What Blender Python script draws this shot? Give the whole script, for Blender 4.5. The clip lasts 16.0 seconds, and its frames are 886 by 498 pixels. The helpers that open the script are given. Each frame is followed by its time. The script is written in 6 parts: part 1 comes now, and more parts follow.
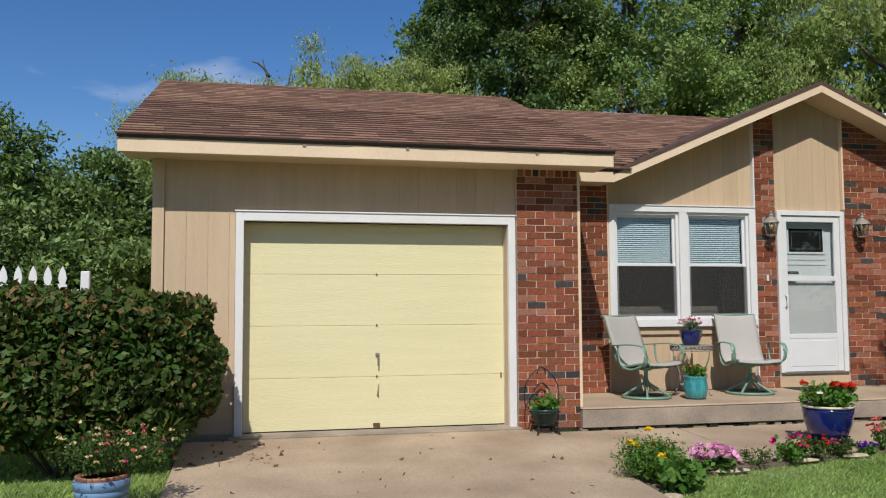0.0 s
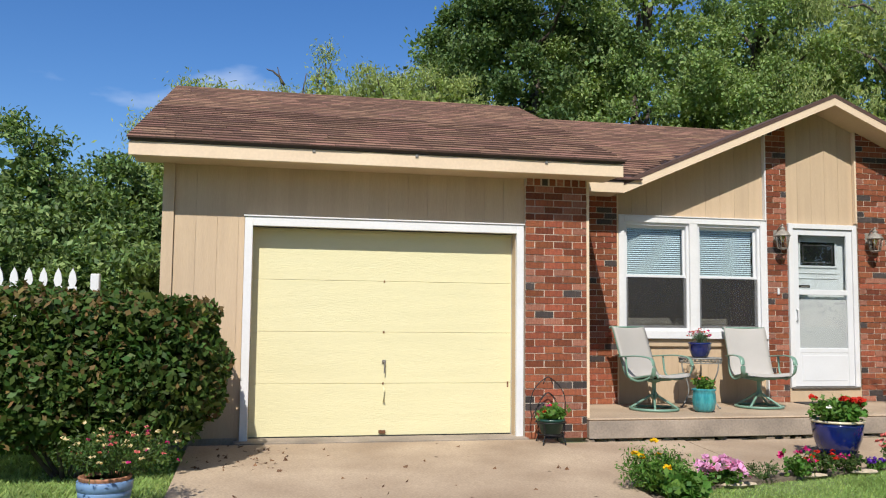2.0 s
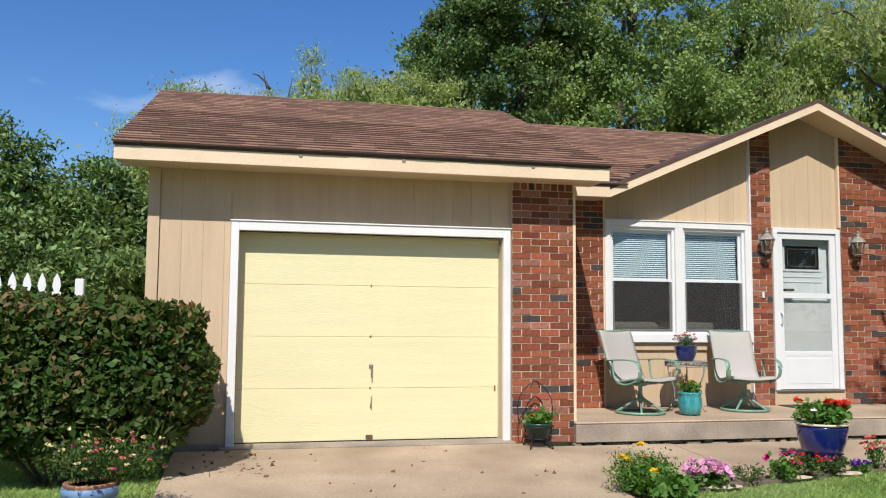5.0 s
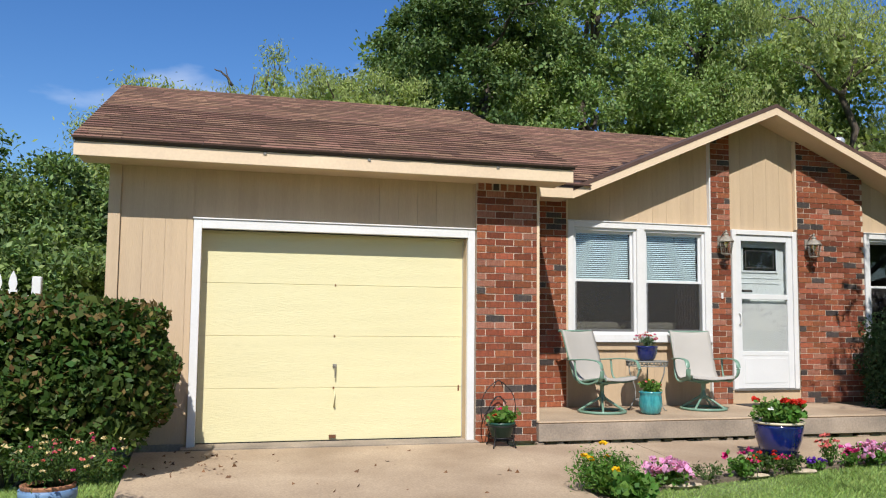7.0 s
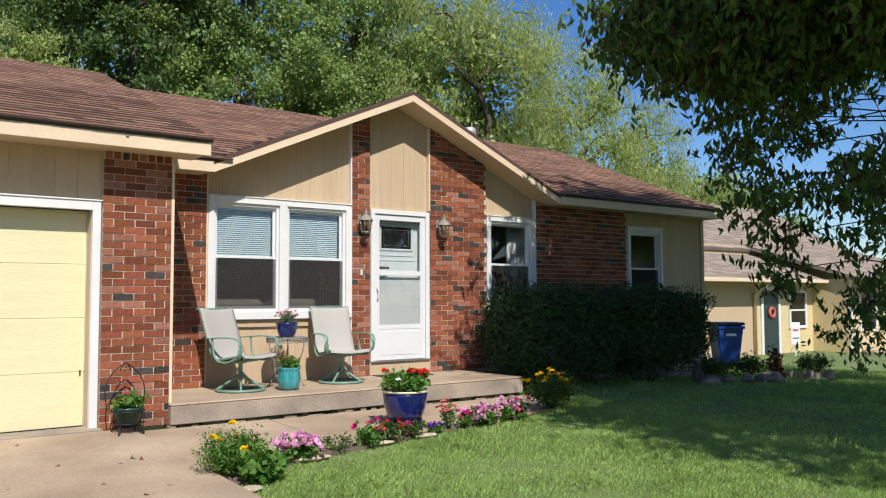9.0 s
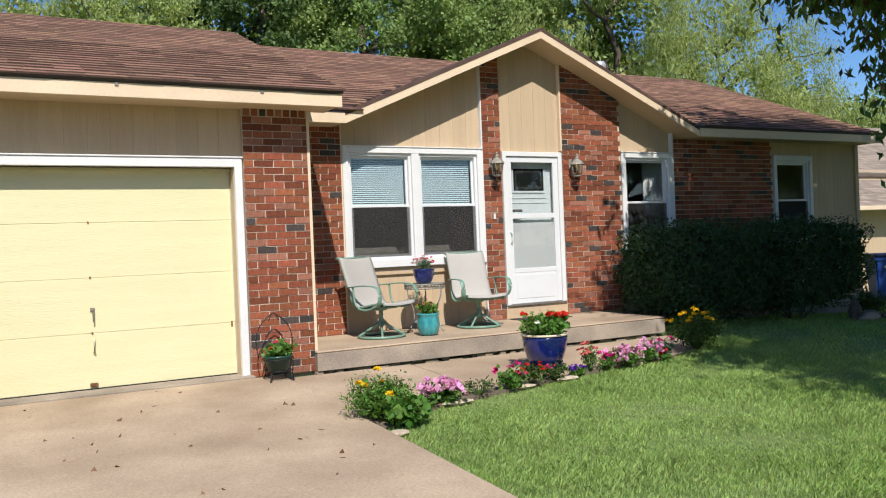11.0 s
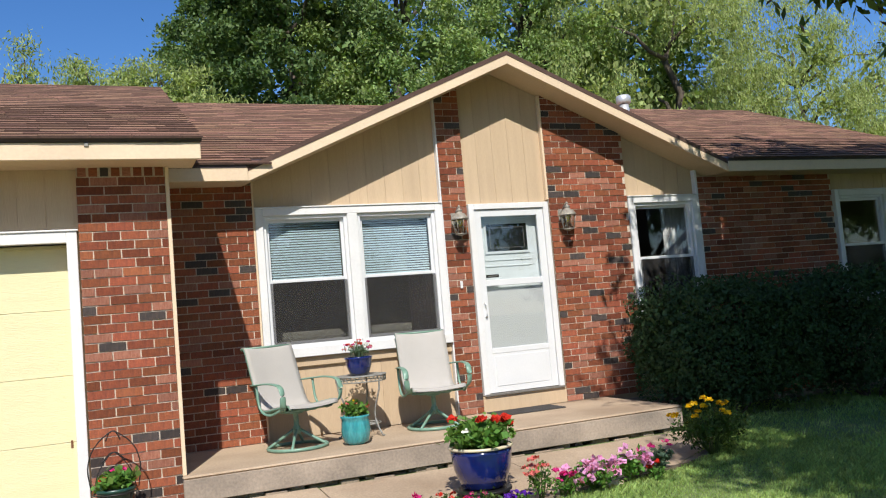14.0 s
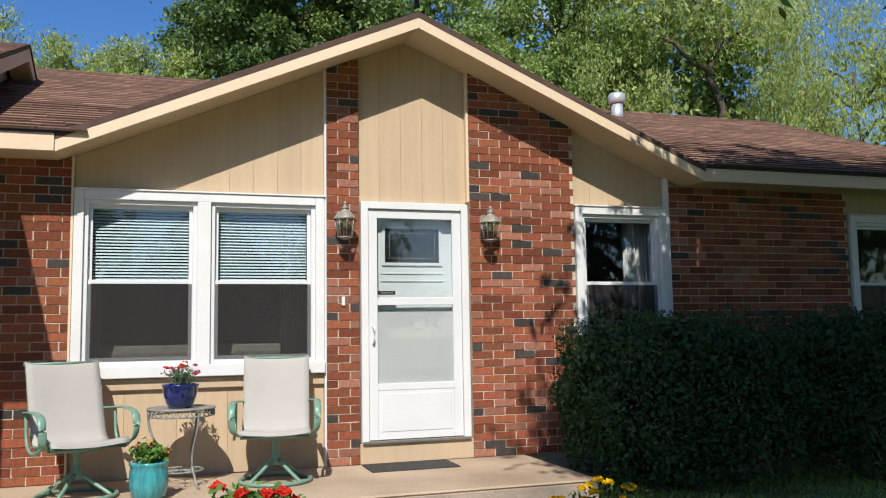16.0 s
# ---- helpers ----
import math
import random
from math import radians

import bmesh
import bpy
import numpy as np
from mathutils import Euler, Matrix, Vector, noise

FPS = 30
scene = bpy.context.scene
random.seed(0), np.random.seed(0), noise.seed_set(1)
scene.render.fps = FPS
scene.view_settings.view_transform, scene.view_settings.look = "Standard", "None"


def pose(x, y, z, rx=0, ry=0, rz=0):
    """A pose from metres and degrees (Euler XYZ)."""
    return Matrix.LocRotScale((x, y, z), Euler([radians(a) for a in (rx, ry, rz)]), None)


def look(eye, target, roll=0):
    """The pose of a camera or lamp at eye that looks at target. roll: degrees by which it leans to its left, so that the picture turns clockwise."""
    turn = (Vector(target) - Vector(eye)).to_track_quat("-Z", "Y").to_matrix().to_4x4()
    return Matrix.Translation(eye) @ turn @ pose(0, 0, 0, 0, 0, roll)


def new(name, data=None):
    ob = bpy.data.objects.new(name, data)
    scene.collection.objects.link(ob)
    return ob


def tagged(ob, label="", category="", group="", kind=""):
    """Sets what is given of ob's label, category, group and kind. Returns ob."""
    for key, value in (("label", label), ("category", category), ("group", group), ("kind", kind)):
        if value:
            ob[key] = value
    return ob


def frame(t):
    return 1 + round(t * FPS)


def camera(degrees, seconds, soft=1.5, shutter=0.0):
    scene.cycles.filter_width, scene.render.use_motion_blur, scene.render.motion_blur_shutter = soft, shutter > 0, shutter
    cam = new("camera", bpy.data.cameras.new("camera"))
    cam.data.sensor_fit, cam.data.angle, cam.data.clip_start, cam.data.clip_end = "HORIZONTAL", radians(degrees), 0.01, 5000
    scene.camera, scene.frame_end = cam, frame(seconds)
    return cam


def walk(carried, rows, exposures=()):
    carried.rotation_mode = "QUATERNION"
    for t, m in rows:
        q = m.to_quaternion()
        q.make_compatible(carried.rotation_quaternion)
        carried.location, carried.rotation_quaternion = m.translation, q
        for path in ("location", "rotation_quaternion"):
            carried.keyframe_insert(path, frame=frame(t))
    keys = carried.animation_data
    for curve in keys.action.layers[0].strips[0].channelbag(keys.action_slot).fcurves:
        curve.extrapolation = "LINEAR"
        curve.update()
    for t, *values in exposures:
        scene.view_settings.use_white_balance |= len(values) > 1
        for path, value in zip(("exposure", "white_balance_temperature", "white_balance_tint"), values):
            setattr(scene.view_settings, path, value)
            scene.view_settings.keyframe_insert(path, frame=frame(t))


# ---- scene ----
cam = camera(55.0, 16.0, soft=1.15)
PATH = [
    (0, (0.183, -8.569, 1.238), (0.615, -6.621, 1.375), -0.3),
    (0.5, (0.216, -8.572, 1.211), (0.494, -6.597, 1.36), 0.0),
    (1, (0.217, -8.58, 1.203), (0.501, -6.606, 1.36), 0.3),
    (1.5, (0.232, -8.569, 1.208), (0.579, -6.606, 1.376), 0.4),
    (2, (0.232, -8.573, 1.213), (0.634, -6.62, 1.374), 0.6),
    (2.5, (0.217, -8.56, 1.212), (0.632, -6.61, 1.369), 0.7),
    (3, (0.206, -8.548, 1.212), (0.62, -6.598, 1.376), 0.5),
    (3.5, (0.217, -8.568, 1.207), (0.626, -6.619, 1.383), 0.4),
    (4, (0.226, -8.573, 1.205), (0.641, -6.624, 1.384), 0.4),
    (6.5, (0.203, -8.573, 1.221), (0.663, -6.634, 1.38), 0.6),
    (7, (0.195, -8.577, 1.219), (0.715, -6.653, 1.389), 0.6),
    (7.5, (0.193, -8.597, 1.23), (0.983, -6.768, 1.408), 0.3),
    (8, (0.266, -8.601, 1.239), (1.321, -6.909, 1.398), -0.2),
    (8.5, (0.336, -8.617, 1.237), (1.477, -6.981, 1.379), -0.5),
    (9, (0.43, -8.595, 1.225), (1.653, -7.017, 1.343), -0.2),
    (9.5, (0.391, -8.589, 1.222), (1.604, -7.001, 1.313), -0.1),
    (9.7, (0.359, -8.591, 1.222), (1.483, -6.939, 1.308), 0.1),
    (11.8, (0.757, -8.273, 1.244), (1.716, -6.519, 1.222), -2.4),
    (12, (0.917, -8.199, 1.246), (1.9, -6.457, 1.23), -2.1),
    (12.5, (1.391, -8.003, 1.268), (2.404, -6.281, 1.351), -2.8),
    (13, (1.923, -7.803, 1.277), (2.841, -6.033, 1.438), -3.3),
    (13.5, (2.485, -7.489, 1.287), (3.296, -5.667, 1.448), -4.0),
    (14, (3.0, -7.281, 1.289), (3.753, -5.434, 1.442), -4.9),
    (14.5, (3.502, -6.936, 1.304), (4.154, -5.055, 1.494), -4.7),
    (15, (4.028, -6.636, 1.328), (4.581, -4.722, 1.512), -4.5),
    (15.5, (4.575, -6.414, 1.315), (5.073, -4.486, 1.5), -3.0),
    (16, (5.21, -6.053, 1.314), (5.826, -4.16, 1.508), -0.9),
]
walk(cam, [(t, look(eye, target, roll)) for t, eye, target, roll in PATH], exposures=[(0, -0.22), (0.5, -0.30), (1, -0.04), (1.5, 0.05), (2, 0.13), (3, 0.16), (9, 0.17), (13.5, 0.27), (16, 0.2)])

# ---- light ----
world = bpy.data.worlds.new("sky")
scene.world = world
world.use_nodes = True
wn, wl = world.node_tree.nodes, world.node_tree.links
sky = wn.new("ShaderNodeTexSky")
sky.sky_type, sky.sun_disc = "NISHITA", False
sky.sun_elevation, sky.sun_rotation = radians(45.4), radians(198.5)
sky.air_density, sky.dust_density, sky.ozone_density = 1.0, 0.35, 5.0
# thin white clouds low in the sky
wt, wm = wn.new("ShaderNodeTexCoord"), wn.new("ShaderNodeMapping")
wm.inputs["Scale"].default_value = (1.0, 1.0, 2.6)
wnoise, wramp = wn.new("ShaderNodeTexNoise"), wn.new("ShaderNodeValToRGB")
wnoise.inputs["Scale"].default_value, wnoise.inputs["Detail"].default_value = 2.6, 7.0
wramp.color_ramp.elements[0].position, wramp.color_ramp.elements[1].position = 0.56, 0.84
wmix = wn.new("ShaderNodeMix")
wmix.data_type = "RGBA"
wmix.inputs["B"].default_value = (9.0, 9.3, 9.8, 1)
wl.new(wt.outputs["Generated"], wm.inputs["Vector"])
wl.new(wm.outputs["Vector"], wnoise.inputs["Vector"])
wl.new(wnoise.outputs["Fac"], wramp.inputs["Fac"])
wl.new(wramp.outputs["Color"], wmix.inputs["Factor"])
wsat = wn.new("ShaderNodeHueSaturation")
wsat.inputs["Saturation"].default_value = 1.22
wsat.inputs["Hue"].default_value = 0.508
wl.new(sky.outputs["Color"], wsat.inputs["Color"])
wl.new(wsat.outputs["Color"], wmix.inputs["A"])
wl.new(wmix.outputs["Result"], wn["Background"].inputs["Color"])
wn["Background"].inputs["Strength"].default_value = 0.116

sun_data = bpy.data.lights.new("sun", "SUN")
sun_data.energy, sun_data.angle, sun_data.color = 5.0, radians(0.53), (1.0, 0.955, 0.885)
sun = new("sun", sun_data)
sun.matrix_world = look((-3.35, -10, 10.7), (0, 0, 0))

# ---- materials ----
def mat(name, col, col2=None, rough=0.75, var=0.25, scale=6.0, fine=60.0, bump=0.15, metal=0.0,
        rnd=0.0, isl=0.0, stretch=(1, 1, 1), spec=0.5, leaf=0.0, coat=0.0, hue=0.0):
    """A surface: two tones mixed by large stains, fine grain on top, relief, and a variation from piece to piece."""
    m = bpy.data.materials.new(name)
    m.use_nodes = True
    n, l = m.node_tree.nodes, m.node_tree.links
    b = n["Principled BSDF"]
    tc, mp = n.new("ShaderNodeTexCoord"), n.new("ShaderNodeMapping")
    mp.inputs["Scale"].default_value = stretch
    l.new(tc.outputs["Object"], mp.inputs["Vector"])
    big, small = n.new("ShaderNodeTexNoise"), n.new("ShaderNodeTexNoise")
    for t, s, d in ((big, scale, 5.0), (small, fine, 3.0)):
        t.inputs["Scale"].default_value, t.inputs["Detail"].default_value = s, d
        l.new(mp.outputs["Vector"], t.inputs["Vector"])
    ramp = n.new("ShaderNodeMapRange")
    ramp.inputs["From Min"].default_value, ramp.inputs["From Max"].default_value = 0.35, 0.68
    l.new(big.outputs["Fac"], ramp.inputs["Value"])
    mix = n.new("ShaderNodeMix")
    mix.data_type = "RGBA"
    col2 = col2 or tuple(c * (1 - var) for c in col)
    mix.inputs["A"].default_value, mix.inputs["B"].default_value = (*col, 1), (*col2, 1)
    l.new(ramp.outputs["Result"], mix.inputs["Factor"])
    out = mix.outputs["Result"]
    hs = n.new("ShaderNodeHueSaturation")
    l.new(out, hs.inputs["Color"])
    grain = n.new("ShaderNodeMapRange")
    grain.inputs["From Min"].default_value, grain.inputs["From Max"].default_value = 0.3, 0.7
    grain.inputs["To Min"].default_value, grain.inputs["To Max"].default_value = 1 - var * 0.6, 1 + var * 0.35
    l.new(small.outputs["Fac"], grain.inputs["Value"])
    val = grain.outputs["Result"]
    src = None
    if rnd:
        src = n.new("ShaderNodeObjectInfo").outputs["Random"]
    elif isl:
        src = n.new("ShaderNodeNewGeometry").outputs["Random Per Island"]
    if src:
        amount = rnd or isl
        r = n.new("ShaderNodeMapRange")
        r.inputs["To Min"].default_value, r.inputs["To Max"].default_value = 1 - amount, 1 + amount * 0.7
        l.new(src, r.inputs["Value"])
        mul = n.new("ShaderNodeMath")
        mul.operation = "MULTIPLY"
        l.new(val, mul.inputs[0]), l.new(r.outputs["Result"], mul.inputs[1])
        val = mul.outputs["Value"]
        if hue:
            h = n.new("ShaderNodeMapRange")
            h.inputs["To Min"].default_value, h.inputs["To Max"].default_value = 0.5 - hue, 0.5 + hue
            w = n.new("ShaderNodeMath")
            w.operation = "FRACT"
            k = n.new("ShaderNodeMath")
            k.operation = "MULTIPLY"
            k.inputs[1].default_value = 7.31
            l.new(src, k.inputs[0]), l.new(k.outputs["Value"], w.inputs[0])
            l.new(w.outputs["Value"], h.inputs["Value"]), l.new(h.outputs["Result"], hs.inputs["Hue"])
    l.new(val, hs.inputs["Value"])
    l.new(hs.outputs["Color"], b.inputs["Base Color"])
    b.inputs["Roughness"].default_value, b.inputs["Metallic"].default_value = rough, metal
    b.inputs["Specular IOR Level"].default_value, b.inputs["Coat Weight"].default_value = (0.2 if leaf else spec), coat
    if bump:
        bp = n.new("ShaderNodeBump")
        bp.inputs["Strength"].default_value, bp.inputs["Distance"].default_value = bump, 0.01
        l.new(small.outputs["Fac"], bp.inputs["Height"])
        l.new(bp.outputs["Normal"], b.inputs["Normal"])
    if leaf:
        tr, ms = n.new("ShaderNodeBsdfTranslucent"), n.new("ShaderNodeMixShader")
        ms.inputs["Fac"].default_value = leaf
        g = n.new("ShaderNodeMix")
        g.data_type, g.blend_type = "RGBA", "MULTIPLY"
        g.inputs["Factor"].default_value = 1.0
        g.inputs["B"].default_value = (1.3, 1.35, 0.55, 1)
        l.new(hs.outputs["Color"], g.inputs["A"]), l.new(g.outputs["Result"], tr.inputs["Color"])
        l.new(b.outputs["BSDF"], ms.inputs[1]), l.new(tr.outputs["BSDF"], ms.inputs[2])
        l.new(ms.outputs["Shader"], n["Material Output"].inputs["Surface"])
    return m


def glass_mat(name, tint=(0.9, 0.95, 0.95), clear=0.85, gloss=0.07):
    m = bpy.data.materials.new(name)
    m.use_nodes = True
    n, l = m.node_tree.nodes, m.node_tree.links
    gl, tr, lw, mx = (n.new(k) for k in ("ShaderNodeBsdfGlossy", "ShaderNodeBsdfTransparent", "ShaderNodeLayerWeight", "ShaderNodeMixShader"))
    pw, fr = n.new("ShaderNodeMath"), n.new("ShaderNodeMapRange")
    pw.operation, pw.inputs[1].default_value = "POWER", 4.0
    fr.inputs["To Min"].default_value, fr.inputs["To Max"].default_value = gloss, 14 * gloss
    lw.inputs["Blend"].default_value = 0.5
    l.new(lw.outputs["Facing"], pw.inputs[0]), l.new(pw.outputs["Value"], fr.inputs["Value"])
    gl.inputs["Roughness"].default_value = 0.02
    tr.inputs["Color"].default_value = (*[c * clear for c in tint], 1)
    l.new(fr.outputs["Result"], mx.inputs["Fac"]), l.new(tr.outputs["BSDF"], mx.inputs[1]), l.new(gl.outputs["BSDF"], mx.inputs[2])
    l.new(mx.outputs["Shader"], n["Material Output"].inputs["Surface"])
    return m


TAN = mat("tan_paint", (0.525, 0.392, 0.255), (0.485, 0.36, 0.236), rough=0.75, var=0.10, scale=2.2, fine=30, bump=0.25, stretch=(8, 8, 0.6), rnd=0.05)
FASCIA = mat("cream_fascia_paint", (0.70, 0.55, 0.38), (0.65, 0.50, 0.345), rough=0.6, var=0.08, scale=2, fine=40, bump=0.1)
SOFFIT = mat("soffit_paint", (0.62, 0.47, 0.30), rough=0.8, var=0.1, scale=2)
WHITE = mat("white_trim_paint", (0.69, 0.685, 0.68), (0.645, 0.64, 0.63), rough=0.5, var=0.06, scale=3, fine=40, bump=0.06)
VINYL = mat("white_vinyl", (0.66, 0.665, 0.67), (0.63, 0.635, 0.64), rough=0.35, var=0.04, scale=3, bump=0.02)
YELLOW = mat("pale_yellow_paint", (0.68, 0.625, 0.375), (0.645, 0.595, 0.355), rough=0.55, var=0.06, scale=1.6, fine=24, bump=0.35, stretch=(0.5, 1, 8))
BRICK = mat("red_brick", (0.335, 0.104, 0.05), (0.215, 0.07, 0.04), rough=0.9, var=0.4, scale=9, fine=70, bump=0.7, rnd=0.42, hue=0.006, spec=0.2)
BRICK_DARK = mat("black_flashed_brick", (0.036, 0.031, 0.030), (0.075, 0.052, 0.044), rough=0.8, var=0.35, scale=9, fine=70, bump=0.6, rnd=0.3)
BRICK_PALE = mat("pale_smeared_brick", (0.38, 0.17, 0.11), (0.28, 0.095, 0.055), rough=0.9, var=0.4, scale=14, fine=70, bump=0.7, rnd=0.25)
MORTAR = mat("mortar", (0.60, 0.51, 0.41), (0.50, 0.42, 0.335), rough=0.95, var=0.3, scale=7, fine=90, bump=0.6)
SHINGLE = mat("brown_asphalt_shingle", (0.27, 0.15, 0.10), (0.215, 0.12, 0.083), rough=0.95, var=0.35, scale=1.2, fine=260, bump=0.5, isl=0.42, hue=0.012, spec=0.25)
SHINGLE_P = mat("brown_asphalt_shingle_tab", (0.255, 0.141, 0.095), (0.235, 0.13, 0.089), rough=0.95, var=0.35, scale=1.2, fine=260, bump=0.5, rnd=0.42, hue=0.012, spec=0.25)
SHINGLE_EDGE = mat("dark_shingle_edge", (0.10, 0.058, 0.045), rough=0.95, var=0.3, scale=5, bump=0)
DRIP = mat("dark_drip_edge", (0.045, 0.028, 0.026), rough=0.5, var=0.2, scale=5)
CONCRETE = mat("buff_concrete", (0.47, 0.36, 0.25), (0.31, 0.225, 0.15), rough=0.9, var=0.3, scale=1.1, fine=55, bump=0.3)
CONCRETE_P = mat("grey_weathered_concrete", (0.36, 0.295, 0.23), (0.21, 0.175, 0.14), rough=0.92, var=0.28, scale=2.3, fine=45, bump=0.4)
SOIL = mat("dark_soil", (0.13, 0.10, 0.07), (0.20, 0.16, 0.11), rough=1.0, var=0.4, scale=6, fine=50, bump=0.8)
GROUND = mat("lawn_soil", (0.16, 0.215, 0.07), (0.125, 0.17, 0.055), rough=1.0, var=0.35, scale=1.2, fine=35, bump=0.8)
GRASS = mat("grass_blade", (0.35, 0.465, 0.16), (0.27, 0.39, 0.11), rough=0.6, var=0.3, scale=0.7, fine=3, bump=0, isl=0.35, hue=0.02, leaf=0.35)
STONE = mat("brown_field_stone", (0.28, 0.21, 0.15), (0.20, 0.155, 0.115), rough=0.92, var=0.35, scale=6, fine=50, bump=0.7, rnd=0.3)
PALE_STONE = mat("pale_flat_stone", (0.52, 0.43, 0.31), (0.42, 0.34, 0.24), rough=0.9, var=0.25, scale=12, fine=60, bump=0.5)
BARK = mat("bark", (0.11, 0.085, 0.065), (0.07, 0.055, 0.042), rough=0.95, var=0.4, scale=9, fine=40, bump=0.8, stretch=(3, 3, 0.6))
LEAF_MAPLE = mat("dark_green_leaf", (0.105, 0.168, 0.06), (0.13, 0.195, 0.066), rough=0.5, var=0.3, scale=0.35, fine=2, bump=0, isl=0.5, hue=0.02, leaf=0.3)
LEAF_MID = mat("mid_green_leaf", (0.225, 0.32, 0.11), (0.27, 0.36, 0.125), rough=0.5, var=0.3, scale=0.35, fine=2, bump=0, isl=0.45, hue=0.02, leaf=0.32)
LEAF_WILLOW = mat("pale_willow_leaf", (0.335, 0.40, 0.15), (0.37, 0.43, 0.165), rough=0.5, var=0.3, scale=0.35, fine=2, bump=0, isl=0.4, hue=0.015, leaf=0.4)
LEAF_HEDGE = mat("hedge_leaf", (0.055, 0.105, 0.022), (0.075, 0.12, 0.025), rough=0.55, var=0.3, scale=1.5, fine=8, bump=0, isl=0.5, hue=0.03, leaf=0.25)
# darker and bluer than LEAF_HEDGE: tree shade put into the leaf colour
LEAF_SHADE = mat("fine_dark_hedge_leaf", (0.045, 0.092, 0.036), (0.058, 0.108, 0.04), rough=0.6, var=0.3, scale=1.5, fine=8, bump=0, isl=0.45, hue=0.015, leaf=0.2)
LEAF_RUST = mat("bronzed_hedge_leaf", (0.19, 0.12, 0.045), (0.13, 0.10, 0.035), rough=0.6, var=0.3, scale=1.5, fine=8, bump=0, isl=0.5, hue=0.02, leaf=0.2)
LEAF_ASH = mat("ash_tree_leaf", (0.11, 0.185, 0.055), (0.135, 0.21, 0.06), rough=0.45, var=0.3, scale=0.5, fine=4, bump=0, isl=0.5, hue=0.03, leaf=0.42)
LEAF_BROWN = mat("dry_brown_seed", (0.11, 0.055, 0.03), rough=0.8, var=0.4, scale=2, bump=0, isl=0.4)
LEAF_BED = mat("flower_leaf", (0.09, 0.20, 0.03), (0.12, 0.23, 0.05), rough=0.5, var=0.3, scale=5, fine=30, bump=0, isl=0.4, hue=0.02, leaf=0.3)
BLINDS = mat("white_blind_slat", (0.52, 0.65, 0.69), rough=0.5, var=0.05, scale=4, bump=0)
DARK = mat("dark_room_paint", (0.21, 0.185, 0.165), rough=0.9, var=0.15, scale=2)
PANE = glass_mat("window_glass", (0.96, 0.97, 0.97), 0.94)
PANE_DARK = glass_mat("screened_glass", (0.9, 0.92, 0.93), 0.9, 0.03)


def mesh_screen(name, col, cover):
    """A fine insect screen: threads that scatter light, and holes between them."""
    m = bpy.data.materials.new(name)
    m.use_nodes = True
    n, l = m.node_tree.nodes, m.node_tree.links
    df, tr, mx = n.new("ShaderNodeBsdfDiffuse"), n.new("ShaderNodeBsdfTransparent"), n.new("ShaderNodeMixShader")
    df.inputs["Color"].default_value, mx.inputs["Fac"].default_value = (*col, 1), cover
    l.new(tr.outputs["BSDF"], mx.inputs[1]), l.new(df.outputs["BSDF"], mx.inputs[2])
    l.new(mx.outputs["Shader"], n["Material Output"].inputs["Surface"])
    return m


INSECT_SCREEN = mesh_screen("charcoal_insect_screen", (0.055, 0.053, 0.052), 0.36)


# ---- building blocks ----
def box(bm, x0, x1, y0, y1, z0, z1, bevel=0.0):
    v = [bm.verts.new(p) for p in ((x0, y0, z0), (x1, y0, z0), (x1, y1, z0), (x0, y1, z0), (x0, y0, z1), (x1, y0, z1), (x1, y1, z1), (x0, y1, z1))]
    f = [bm.faces.new([v[i] for i in q]) for q in ((3, 2, 1, 0), (4, 5, 6, 7), (0, 1, 5, 4), (1, 2, 6, 5), (2, 3, 7, 6), (3, 0, 4, 7))]
    if bevel:
        e = list({e for q in f for e in q.edges})
        bmesh.ops.bevel(bm, geom=e, offset=bevel, segments=1, affect="EDGES")
    return bm


def boxes(*rows, bevel=0.0):
    bm = bmesh.new()
    for r in rows:
        box(bm, *r, bevel=bevel)
    return bm


def prism(bm, poly, axis, a, b):
    """A polygon pulled from a to b along an axis; poly in the two other axes in order."""
    def at(p, c):
        return {"x": (c, p[0], p[1]), "y": (p[0], c, p[1]), "z": (p[0], p[1], c)}[axis]
    lo, hi = [bm.verts.new(at(p, a)) for p in poly], [bm.verts.new(at(p, b)) for p in poly]
    n = len(poly)
    bm.faces.new(lo[::-1]), bm.faces.new(hi)
    for i in range(n):
        bm.faces.new((lo[i], lo[(i + 1) % n], hi[(i + 1) % n], hi[i]))
    bmesh.ops.recalc_face_normals(bm, faces=bm.faces)
    return bm


def lathe(bm, prof, n=28, c=(0, 0, 0)):
    """A turned shape: (radius, height) from bottom to top."""
    rings = []
    for r, z in prof:
        rings.append([bm.verts.new((c[0] + r * math.cos(2 * math.pi * i / n), c[1] + r * math.sin(2 * math.pi * i / n), c[2] + z)) for i in range(n)])
    for a, b in zip(rings, rings[1:]):
        for i in range(n):
            bm.faces.new((a[i], a[(i + 1) % n], b[(i + 1) % n], b[i])).smooth = True
    bm.faces.new(rings[0][::-1])
    bm.faces.new(rings[-1])
    return bm


